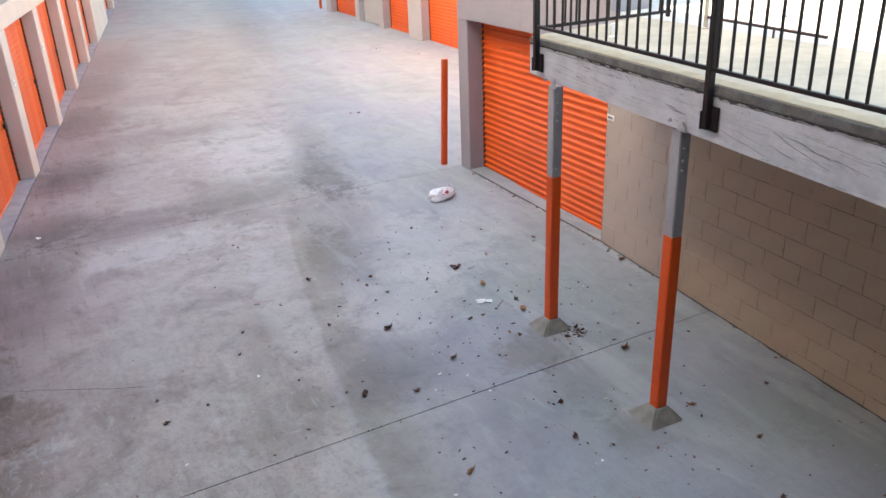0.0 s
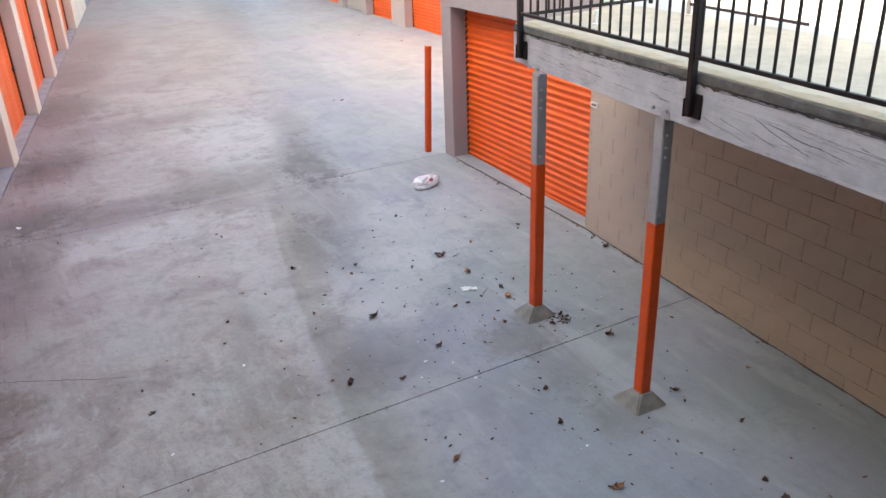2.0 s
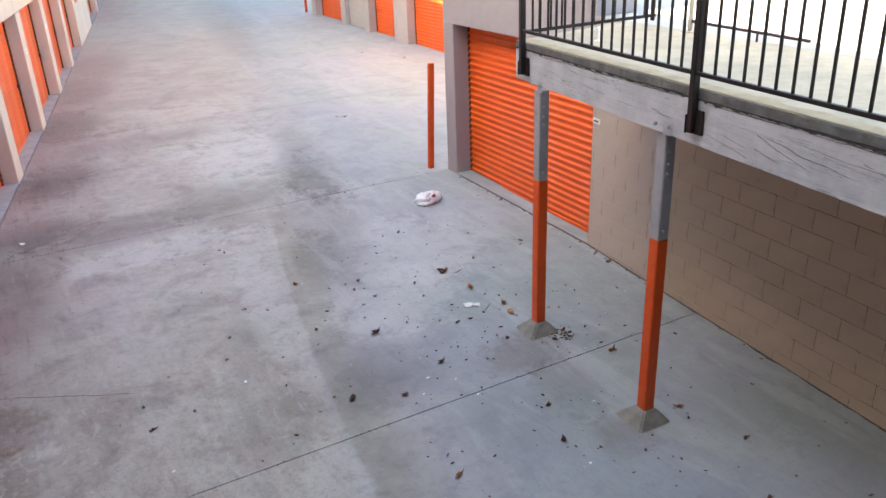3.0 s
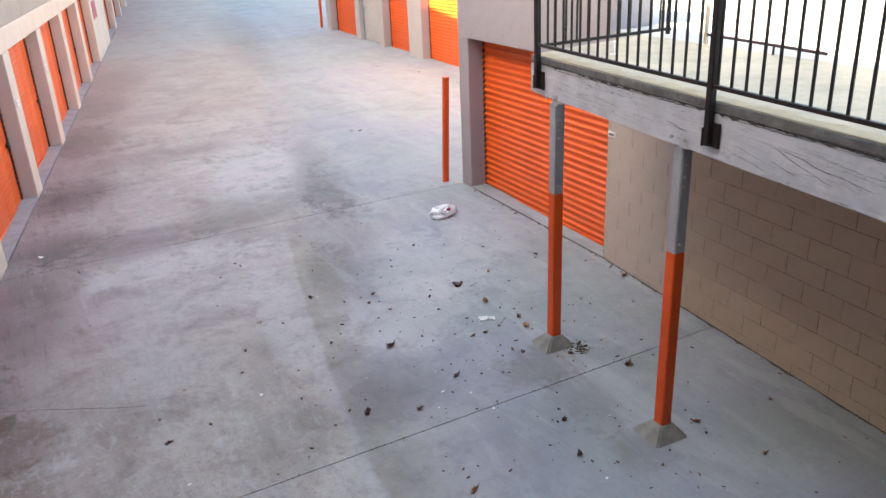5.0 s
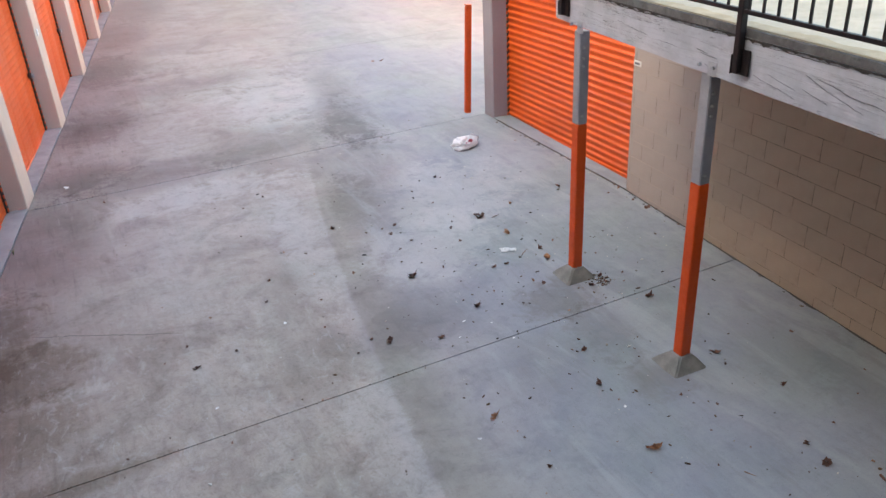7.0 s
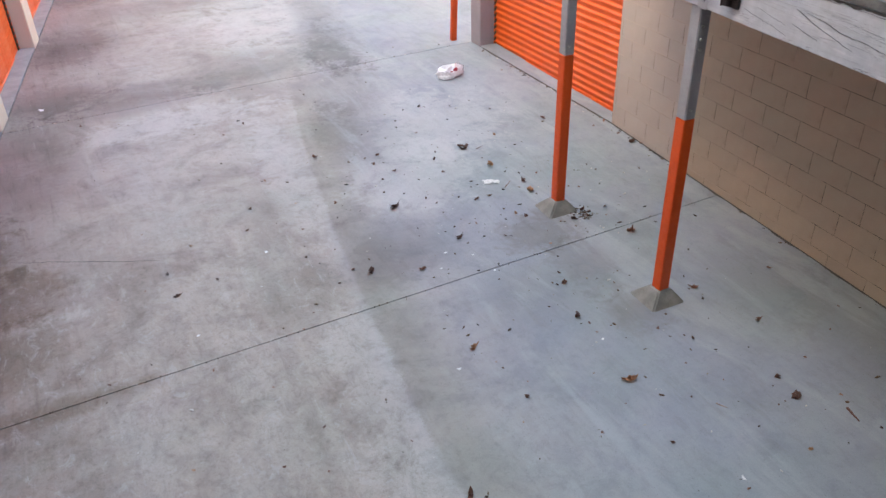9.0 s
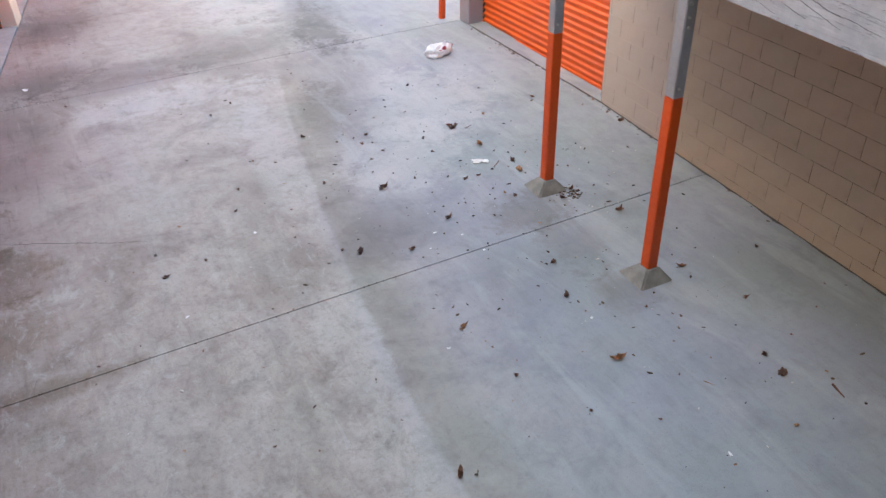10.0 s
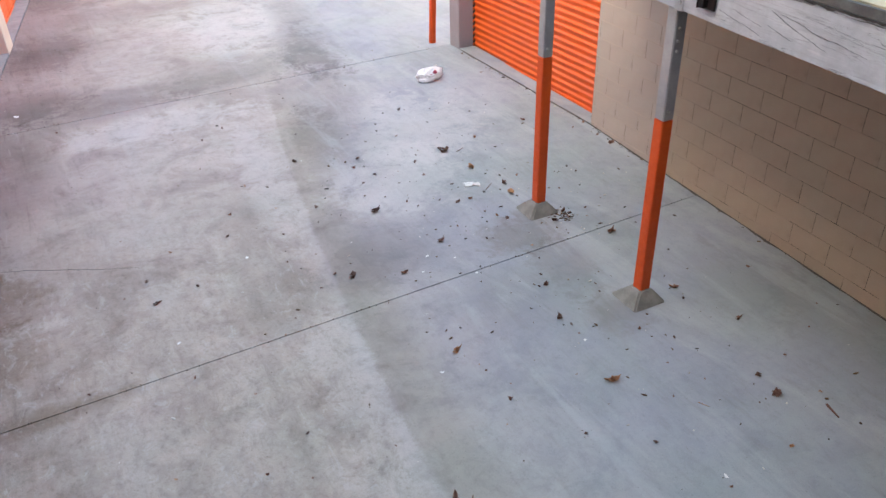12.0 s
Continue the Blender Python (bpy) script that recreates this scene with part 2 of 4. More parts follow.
    l.new(spread(n, l, mid, 0.3, 0.7, 0.68, 0.88), bsdf.inputs["Roughness"])
    bsdf.inputs["Specular IOR Level"].default_value = 0.10
    relief = calc(n, l, "ADD", calc(n, l, "ADD", calc(n, l, "MULTIPLY", fine, 0.8), grain), calc(n, l, "MULTIPLY", calc(n, l, "MULTIPLY", pits, coarse), 2.0))
    bump(n, l, bsdf, relief, 0.35, 0.006)
    return mat


CONCRETE = make_concrete()
YARD = worn_paint("yard_concrete", (0.55, 0.54, 0.51), (0.47, 0.46, 0.43), 0.85, 0.8, grit=0.3)
STRIP = worn_paint("threshold_concrete", (0.37, 0.37, 0.375), (0.29, 0.29, 0.295), 0.85, 3, grit=0.4)
JOINT = worn_paint("joint_dirt", (0.24, 0.23, 0.22), (0.06, 0.055, 0.05), 0.95, 1.1)
JOINT_DARK = worn_paint("packed_dirt", (0.055, 0.048, 0.042), (0.10, 0.088, 0.075), 0.95, 5, grit=0.8)
FOOTING = worn_paint("footing_concrete", (0.30, 0.29, 0.265), (0.19, 0.185, 0.17), 0.9, 6, grit=0.8, dirt_amount=0.5)
DECK_TOP = worn_paint("walkway_concrete", (0.53, 0.455, 0.335), (0.40, 0.345, 0.255), 0.85, 2.6, grit=0.4)
DECK_LIP = worn_paint("weathered_slab_rim", (0.50, 0.40, 0.26), (0.38, 0.30, 0.19), 0.9, 6, grit=0.6, dirt=(0.14, 0.11, 0.08), dirt_amount=0.5)
DECK_EDGE = worn_paint("slab_edge", (0.18, 0.182, 0.188), (0.10, 0.10, 0.104), 0.9, 9, grit=0.9, dirt=(0.02, 0.02, 0.02), dirt_amount=0.8)
FAR_PAINT = worn_paint("far_wall_paint", (0.47, 0.42, 0.405), (0.42, 0.375, 0.36), 0.7, 1.0, grit=0.3, dirt_amount=0.15)
BRACKET_PAINT = worn_paint("painted_cap_plate", (0.43, 0.435, 0.475), (0.36, 0.365, 0.40), 0.6, 7, grit=0.3)
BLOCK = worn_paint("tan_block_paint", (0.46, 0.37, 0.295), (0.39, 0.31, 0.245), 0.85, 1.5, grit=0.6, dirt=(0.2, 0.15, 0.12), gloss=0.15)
# greyer copy of the block paint, brighter light by the door put into it
BLOCK_LIT = worn_paint("greyer_block_lit", (0.47, 0.405, 0.37), (0.42, 0.36, 0.325), 0.85, 1.5, grit=0.4, dirt=(0.2, 0.16, 0.14), dirt_amount=0.15, gloss=0.15)


def make_mortar():
    """Joints filled with the wall's paint, cracked open here and there."""
    mat, n, l, bsdf = material("block_joint")
    v = coords(n, l)
    open_joint = spread(n, l, noise_tex(n, l, v, 2.6, 3, 0.6), 0.36, 0.48)
    along = spread(n, l, noise_tex(n, l, v, 14, 5, 0.7), 0.38, 0.58, 0.3, 1.0)
    c = blend(n, l, calc(n, l, "MULTIPLY", open_joint, along), (0.40, 0.32, 0.265), (0.035, 0.03, 0.025))
    # bed joints are painted over beside the door bay, only the upright ones show there
    sep = n.new("ShaderNodeSeparateXYZ")
    l.new(v, sep.inputs[0])
    row = calc(n, l, "FRACT", calc(n, l, "DIVIDE", calc(n, l, "ADD", sep.outputs[2], 0.219 - 0.1016), 0.2032))
    bed = spread(n, l, calc(n, l, "ABSOLUTE", calc(n, l, "SUBTRACT", row, 0.5)), 0.06, 0.03)
    c = blend(n, l, calc(n, l, "MULTIPLY", bed, spread(n, l, sep.outputs[0], 2.2, 1.2, 0.0, 1.0)), c, (0.47, 0.385, 0.32))
    l.new(c, bsdf.inputs["Base Color"])
    bsdf.inputs["Roughness"].default_value = 0.9
    return mat


MORTAR = make_mortar()
LILAC = worn_paint("pale_wall_paint", (0.348, 0.322, 0.348), (0.308, 0.283, 0.308), 0.7, 1.0, grit=0.3, dirt_amount=0.1)
CREAM = worn_paint("pillar_paint", (0.66, 0.565, 0.475), (0.60, 0.51, 0.43), 0.7, 1.2, grit=0.3, dirt_amount=0.2)
TANWALL = worn_paint("upper_wall_render", (0.44, 0.40, 0.34), (0.35, 0.31, 0.265), 0.85, 0.9, grit=0.5)
# dark colour for the unseen walls, so they bounce little light
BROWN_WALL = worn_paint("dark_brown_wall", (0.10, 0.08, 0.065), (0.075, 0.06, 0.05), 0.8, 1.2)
ORANGE = worn_paint("orange_door_enamel", (0.78, 0.118, 0.015), (0.70, 0.10, 0.013), 0.42, 1.3, grit=0.06, dirt=(0.3, 0.06, 0.02), dirt_amount=0.2)
ORANGE_POST = worn_paint("orange_post_paint", (0.77, 0.095, 0.011), (0.66, 0.075, 0.009), 0.5, 5, grit=0.3, dirt=(0.2, 0.05, 0.02))
GREY_POST = worn_paint("grey_post_paint", (0.37, 0.372, 0.405), (0.29, 0.295, 0.325), 0.5, 5, grit=0.15)
GREY_DOOR = worn_paint("grey_door_paint", (0.46, 0.43, 0.40), (0.42, 0.39, 0.36), 0.55, 2)
BLACK = worn_paint("dark_rail_enamel", (0.010, 0.007, 0.008), (0.014, 0.009, 0.010), 0.5, 8, grit=0.1, dirt=(0.024, 0.015, 0.013), gloss=0.3)
DARK_RED = worn_paint("dark_red_pipe", (0.035, 0.006, 0.009), (0.025, 0.005, 0.007), 0.5, 6)
STEEL = worn_paint("galvanised", (0.55, 0.55, 0.56), (0.45, 0.45, 0.46), 0.4, 10, metal=0.7)
PIPE = worn_paint("tan_pipe", (0.50, 0.43, 0.36), (0.44, 0.38, 0.32), 0.5, 6)
PLATE = worn_paint("white_plate", (0.80, 0.80, 0.78), (0.74, 0.74, 0.72), 0.4, 20, dirt_amount=0.05)
INK = worn_paint("grey_ink", (0.18, 0.18, 0.2), (0.15, 0.15, 0.17), 0.6, 20)
RED = worn_paint("red_sign_paint", (0.46, 0.06, 0.10), (0.40, 0.05, 0.085), 0.5, 6)
SPLIT = worn_paint("split_shadow", (0.05, 0.042, 0.04), (0.035, 0.03, 0.03), 0.9, 10)
GUIDE_GAP = worn_paint("dark_guide", (0.05, 0.035, 0.03), (0.035, 0.025, 0.02), 0.6, 10)


def make_timber():
    mat, n, l, bsdf = material("weathered_painted_timber")
    grainy = noise_tex(n, l, coords(n, l, (0.35, 5, 8)), 4.0, 10, 0.72, 0.5)
    blotch = noise_tex(n, l, coords(n, l), 3.0, 9, 0.7)
    c = blend(n, l, spread(n, l, blotch, 0.38, 0.64), (0.47, 0.485, 0.54), (0.37, 0.38, 0.425))
    c = blend(n, l, spread(n, l, grainy, 0.52, 0.70, 0, 0.38), c, (0.26, 0.25, 0.26))
    c = blend(n, l, spread(n, l, grainy, 0.46, 0.34, 0, 0.35), c, (0.66, 0.65, 0.67))
    gaps = None
    for scale, seed, width in ((1.5, 0.0, 0.006), (2.6, 7.0, 0.006), (4.5, 13.0, 0.006)):
        mp = coords(n, l, (0.35, 5, 6.5))
        shifted = n.new("ShaderNodeVectorMath")
        shifted.operation = "ADD"
        shifted.inputs[1].default_value = (seed, seed, seed)
        l.new(mp, shifted.inputs[0])
        crack = noise_tex(n, l, shifted.outputs[0], scale, 4, 0.55, 1.2)
        line = calc(n, l, "ABSOLUTE", calc(n, l, "SUBTRACT", crack, 0.5))
        where = spread(n, l, noise_tex(n, l, shifted.outputs[0], 0.7, 2), 0.50, 0.60)
        gap = calc(n, l, "MULTIPLY", spread(n, l, line, width, width * 0.3), where)
        gaps = gap if gaps is None else calc(n, l, "MAXIMUM", gaps, gap)
    c = blend(n, l, calc(n, l, "MULTIPLY", gaps, 0.75), c, (0.08, 0.07, 0.07))
    l.new(c, bsdf.inputs["Base Color"])
    bsdf.inputs["Roughness"].default_value = 0.8
    bump(n, l, bsdf, calc(n, l, "SUBTRACT", grainy, gaps), 0.6, 0.008)
    return mat


TIMBER = make_timber()


def make_leaf():
    mat, n, l, bsdf = material("dry_leaf")
    info = n.new("ShaderNodeObjectInfo")
    ramp = n.new("ShaderNodeValToRGB")
    ramp.color_ramp.elements[0].color, ramp.color_ramp.elements[1].color = (0.15, 0.075, 0.058, 1), (0.55, 0.28, 0.14, 1)
    e = ramp.color_ramp.elements.new(0.7)
    e.color = (0.28, 0.12, 0.075, 1)
    l.new(info.outputs["Random"], ramp.inputs[0])
    vein = noise_tex(n, l, coords(n, l), 60, 5)
    l.new(blend(n, l, spread(n, l, vein, 0.35, 0.7, 0, 0.6), ramp.outputs[0], (0.09, 0.045, 0.03)), bsdf.inputs["Base Color"])
    bsdf.inputs["Roughness"].default_value = 0.75
    return mat


def make_litter():
    mat, n, l, bsdf = material("leaf_crumbs")
    geo = n.new("ShaderNodeNewGeometry")
    ramp = n.new("ShaderNodeValToRGB")
    ramp.color_ramp.elements[0].color, ramp.color_ramp.elements[1].color = (0.03, 0.018, 0.012, 1), (0.62, 0.58, 0.52, 1)
    for at, col in ((0.45, (0.08, 0.04, 0.022, 1)), (0.80, (0.16, 0.10, 0.05, 1)), (0.86, (0.55, 0.52, 0.46, 1))):
        ramp.color_ramp.elements.new(at).color = col
    l.new(geo.outputs["Random Per Island"], ramp.inputs[0])
    l.new(ramp.outputs[0], bsdf.inputs["Base Color"])
    bsdf.inputs["Roughness"].default_value = 0.85
    return mat


def make_bag():
    mat, n, l, bsdf = material("thin_white_plastic")
    bsdf.inputs["Subsurface Weight"].default_value = 0.15
    bsdf.inputs["Subsurface Radius"].default_value = (0.05, 0.045, 0.045)
    crease = noise_tex(n, l, coords(n, l), 18, 6, 0.6, 1.0)
    l.new(blend(n, l, spread(n, l, crease, 0.35, 0.65), (0.90, 0.88, 0.89), (0.84, 0.815, 0.835)), bsdf.inputs["Base Color"])
    bsdf.inputs["Roughness"].default_value = 0.35
    bsdf.inputs["Transmission Weight"].default_value = 0.12
    bump(n, l, bsdf, crease, 0.6, 0.01)
    return mat


WEED = worn_paint("weed_green", (0.16, 0.19, 0.05), (0.22, 0.20, 0.07), 0.6, 20)
LEAF, LITTER, BAG = make_leaf(), make_litter(), make_bag()


# ---- mesh helpers ----
def box(bm, lo, hi, bevel=0.0, m=None, segments=1):
    made = bmesh.ops.create_cube(bm, size=1.0)["verts"]
    for v in made:
        v.co = Vector([(lo[k] + hi[k]) / 2 + v.co[k] * (hi[k] - lo[k]) for k in range(3)])
    if bevel:
        edges = list({e for v in made for e in v.link_edges})
        out = bmesh.ops.bevel(bm, geom=edges, offset=bevel, segments=segments, affect="EDGES", clamp_overlap=True)
        made = list({v for f in out["faces"] for v in f.verts} | {v for v in made if v.is_valid})
    if m is not None:
        bmesh.ops.transform(bm, matrix=m, verts=[v for v in made if v.is_valid])
    return bm


def tube(bm, a, b, radius, sides=10):
    a, b = Vector(a), Vector(b)
    m = Matrix.Translation((a + b) / 2) @ (b - a).to_track_quat("Z", "Y").to_matrix().to_4x4()
    bmesh.ops.create_cone(bm, cap_ends=True, segments=sides, radius1=radius, radius2=radius, depth=(b - a).length, matrix=m)
    return bm


def prism(bm, outline, low, high):
    """A vertical prism; low and high are functions of (x, y)."""
    bottom = [bm.verts.new((x, y, low(x, y))) for x, y in outline]
    top = [bm.verts.new((x, y, high(x, y))) for x, y in outline]
    bm.faces.new(list(reversed(bottom)))
    bm.faces.new(top)
    k = len(outline)
    for i in range(k):
        bm.faces.new((bottom[i], bottom[(i + 1) % k], top[(i + 1) % k], top[i]))
    return bm


def mesh_of(name, bm, mat, smooth=False):
    me = bpy.data.meshes.new(name)
    bmesh.ops.recalc_face_normals(bm, faces=bm.faces)
    bm.to_mesh(me)
    bm.free()
    me.materials.append(mat)
    if smooth:
        me.shade_smooth()
    return me


def part(name, bm, mat, parent=None, label="", m=None, smooth=False):
    ob = new(name, bm if isinstance(bm, bpy.types.Mesh) else mesh_of(name, bm, mat, smooth))
    if parent:
        ob.parent = parent
    if m is not None:
        ob.matrix_basis = m
    return tagged(ob, label)


def B():
    return bmesh.new()


# ---- ground ----
bm = B()
rows_y = [-600, -12, 0, 60, 600]
for y0, y1 in zip(rows_y, rows_y[1:]):
    bm.faces.new([bm.verts.new((x, y, gz(y) - 0.022)) for x, y in ((-600, y0), (600, y0), (600, y1), (-600, y1))])
bmesh.ops.remove_doubles(bm, verts=bm.verts, dist=0.001)
ground = tagged(part("ground", bm, JOINT), "dirt-filled bed beneath the concrete drive", "ground", kind="structure")


def left_x(y, out=0.0):
    return L0.x + (y - L0.y) * LU.x / LU.y + out


def wall_x(y):
    return 5.78 - 0.0757 * max(0.0, 6.83 - y)


JOINTS_Y = [-6.0, -0.4, 4.93, 10.17, 15.4, 20.6, 25.9, 31.2, 36.5, 42.0, 48.0, 60.0]
drive = tagged(new("road"), "stained grey concrete drive with sawn joints", "drive", kind="structure")
for y0, y1 in zip(JOINTS_Y, JOINTS_Y[1:]):
    a, b = y0 + 0.005, y1 - 0.005
    if y1 < 10.5:
        edge = [(wall_x(t) - 0.009, t) for t in ([a, 6.83, b] if a < 6.83 < b else [a, b])]
    else:
        edge = [(14.0, a), (14.0, b)]
    outline = [(left_x(a, 0.012), a)] + edge + [(left_x(b, 0.012), b)]
    part("slab", prism(B(), outline, lambda x, y: gz(y) - 0.03, lambda x, y: gz(y)), CONCRETE, drive)
# a short crack in the lane
bm = B()
last = None
for k in range(41):
    t = k / 40
    x = -0.75 + 1.2 * t
    y = 7.13 - 0.64 * t + 0.03 * noise.noise((x * 4.0, 2.0, 0.0)) + 0.012 * noise.noise((x * 17.0, 5.0, 0.0))
    w = 0.0045 * math.sin(math.pi * min(max(t, 0.04), 0.96)) * (0.7 + 0.6 * noise.noise((x * 9.0, 1.0, 1.0)))
    row = [bm.verts.new((x, y + e, gz(y) + h)) for e, h in ((w, 0.0012), (-w, 0.0012), (-w, -0.004), (w, -0.004))]
    if last:
        for j in range(4):
            bm.faces.new((last[j], last[(j + 1) % 4], row[(j + 1) % 4], row[j]))
    last = row
part("crack", bm, JOINT_DARK, drive, "thin dark crack")
# strips of floor in the door recesses
for y0, y1 in ((-6.0, 10.2), (10.21, 25.9), (25.91, 60.0)):
    outline = [(left_x(y0, -0.45), y0), (left_x(y0, -0.006), y0), (left_x(y1, -0.006), y1), (left_x(y1, -0.45), y1)]
    part("threshold_strip", prism(B(), outline, lambda x, y: gz(y) - 0.03, lambda x, y: gz(y) + 0.004), STRIP, drive)
part("threshold_strip", prism(B(), [(5.785, 6.80), (6.3, 6.80), (6.3, 10.2), (5.785, 10.2)], lambda x, y: gz(y) - 0.03, lambda x, y: gz(y) + 0.006), CONCRETE, drive)


# ---- roll-up doors ----
PITCH = 0.088
slat_meshes = {}


def slat_mesh(width, depth):
    if (width, depth) not in slat_meshes:
        profile = [(0.0, 0.0), (0.038, 0.002), (0.045, -0.018), (0.052, -0.026), (0.064, -0.022), (0.078, -0.006), (PITCH, 0.0)]
        bm = B()
        ends = []
        for x in (0.0, width):
            ends.append([bm.verts.new((x, d * depth, z)) for z, d in profile] + [bm.verts.new((x, 0.012, PITCH)), bm.verts.new((x, 0.012, 0.0))])
        k = len(ends[0])
        for i in range(k):
            bm.faces.new((ends[0][i], ends[1][i], ends[1][(i + 1) % k], ends[0][(i + 1) % k]))
        bm.faces.new(ends[0])
        bm.faces.new(list(reversed(ends[1])))
        slat_meshes[(width, depth)] = mesh_of("slat", bm, ORANGE)
    return slat_meshes[(width, depth)]


def roll_up_door(m, width, height, label, group, latch=True, depth=0.65):
    """m: lower corner of the curtain, x along it, y into the building."""
    door = tagged(new("roll_up_door"), label, "door", group)
    door.matrix_basis = m
    g = 0.06 if latch else 0.025
    w = round(width - 2 * g, 2)
    for i in range(int((height - 0.05) / PITCH) + 1):
        part("slat", slat_mesh(w, depth), ORANGE, door, m=pose(g, 0, 0.05 + i * PITCH))
    part("bottom_bar", box(B(), (g, -0.022, 0.0), (g + w, 0.014, 0.05), 0.006), ORANGE, door)
    for x in (0.0, width - g):
        # guide coloured dark for the shaded gap behind the slat ends
        part("guide", box(B(), (x, -0.026, 0.0), (x + g, 0.05, height), 0.003), GUIDE_GAP, door, "steel door guide, coloured dark for the shaded gap")
        bm = B()
        for i in range(int(height / PITCH)):
            box(bm, (x + (0.45 if x == 0.0 else 0.0) * g, -0.036, 0.07 + i * PITCH), (x + (1.0 if x == 0.0 else 0.55) * g, -0.02, 0.115 + i * PITCH), 0.004)
        part("guide_clips", bm, ORANGE, door)
    if latch:
        plate = part("latch", box(B(), (width - 0.19, -0.04, 0.90), (width - 0.07, -0.012, 0.97), 0.006), BLACK, door, "black slide latch")
        part("padlock", box(B(), (width - 0.10, -0.07, 0.88), (width - 0.05, -0.03, 0.95), 0.012), STEEL, plate, "small steel padlock")
    return door


# ---- long building with units, beside the drive ----
LINTEL, BAND, LTOP = 2.47, 2.80, 8.6
wall_left = tagged(new("wall_left"), "tall tan storage building with pale pillars", "building", kind="structure")
wall_left.matrix_basis = frame_at(L0, LU)


def along_box(name, mat, s0, s1, d0, d1, z0, z1, parent, bevel=0.0, label=""):
    return part(name, box(B(), (s0, d0, z0), (s1, d1, z1), bevel), mat, parent, label)


S_END = 44.0
# near section, out of view: height added to block sky over the walkway side
along_box("upper_wall", TANWALL, -26.0, -10.6, 0.025, 0.6, BAND, 12.8, wall_left, 0.01, "unseen stained tan rendered wall, raised to block sky light")
along_box("upper_wall", TANWALL, -10.6, 6.85, 0.025, 0.6, BAND, LTOP, wall_left, 0.01, "stained tan rendered upper wall")
along_box("upper_wall", TANWALL, 6.85, S_END, 0.025, 0.6, BAND, LTOP + 1.2, wall_left, 0.01, "stained tan rendered upper wall")
along_box("lintel_band", CREAM, -26.0, S_END, 0.0, 0.6, LINTEL, BAND - 0.003, wall_left, 0.012, "pale band above the doors")
along_box("back_wall", TANWALL, -26.0, S_END, 0.45, 0.6, -0.6, LINTEL - 0.003, wall_left)
along_box("roof", TANWALL, -26.0, S_END, 0.6, 9.0, LTOP - 0.3, LTOP - 0.1, wall_left)
along_box("gable_wall", TANWALL, S_END, S_END + 0.3, 0.0, 9.0, -0.6, LTOP + 1.2, wall_left)
bays = [(-24.96 + 3.12 * i, 3.12) for i in range(8)] + [(0.0, 3.12), (3.12, 3.12), (6.24, 3.12), (9.36, 3.12), (16.3, 3.75), (20.05, 3.75), (23.8, 3.75), (27.55, 3.75), (31.3, 3.75), (35.05, 3.75), (38.8, 3.75)]
pillar_starts = [s for s, w in bays] + [42.55]
for s in pillar_starts:
    ground_here = gz(L0.y + s * LU.y)
    if s != 12.48:
        along_box("pillar", CREAM, s, s + 0.45, 0.0, 0.448, ground_here - 0.05, LINTEL - 0.002, wall_left, 0.012)
along_box("solid_wall", CREAM, 12.48, 16.297, 0.0, 0.448, 0.45, LINTEL - 0.002, wall_left, 0.012, "plain pale wall between door bays")
for s, w in bays:
    if s < -16:
        continue
    y = L0.y + (s + w / 2) * LU.y
    m = wall_left.matrix_basis @ pose(s + 0.45, 0.235, gz(L0.y + s * LU.y) + 0.012)
    roll_up_door(m, round(w - 0.45, 2), LINTEL - gz(y) + 0.02, "bright orange corrugated roll-up unit door, closed", "unit doors along the tall building", depth=0.14)


def wall_plate(m, w, h, mat, label, bars):
    plate = tagged(part("wall_plate", box(B(), (-w / 2, -0.012, -h / 2), (w / 2, 0, h / 2), 0.003), mat), label, "sign")
    plate.matrix_basis = m
    for x0, x1, z0, z1 in bars:
        part("marking", box(B(), (x0, -0.015, z0), (x1, -0.0115, z1)), INK if mat is PLATE else PLATE, plate)
    return plate


for s in (0.07, 3.19, 6.31, 9.43):
    wall_plate(wall_left.matrix_basis @ pose(s + 0.06, -0.001, 1.73 + s * 0.02), 0.10, 0.10, PLATE, "small white unit plate on a pillar", [(-0.02, 0.02, -0.005, 0.005)])
wall_plate(wall_left.matrix_basis @ pose(13.5, -0.001, 1.95), 1.0, 0.5, RED, "red sign on the plain wall section", [])

# ---- building beside the drive: door bay, block wall, upper wall ----
wall_right = tagged(new("wall_right"), "painted block building with a recessed door bay", "building", kind="structure")
RTOP = 3.75
part("upper_wall", box(B(), (5.7815, 6.83, 2.43), (6.3, 10.2, RTOP)), LILAC, wall_right)
part("pier", box(B(), (5.78, 9.93, 0.1), (6.3, 10.203, 2.43), 0.01), LILAC, wall_right, "pale corner pier")
part("back_wall", box(B(), (6.13, 6.83, 0.0), (6.3, 9.93, 2.43)), BLOCK, wall_right)
part("return_wall", box(B(), (6.3, 9.9, -0.1), (16.0, 10.2, 2.80)), LILAC, wall_right)
m_wall = frame_at(WALL_A, WALL_B - WALL_A)       # x towards the camera end, y out of the wall's back
wall_len = (WALL_B - WALL_A).length
core = part("wall_core", box(B(), (0.0, 0.0022, -0.15), (wall_len, 0.4, DECK - 0.12)), MORTAR, wall_right)
core.matrix_basis = m_wall
# upper yard behind the wall, level with the walkway
bm = B()
inner = [m_wall @ Vector((x, 0.41, 0)) for x in (0.02, wall_len)]
near_edge = [m_wall @ Vector((x, 0.004, 0)) for x in (0.02, wall_len)]
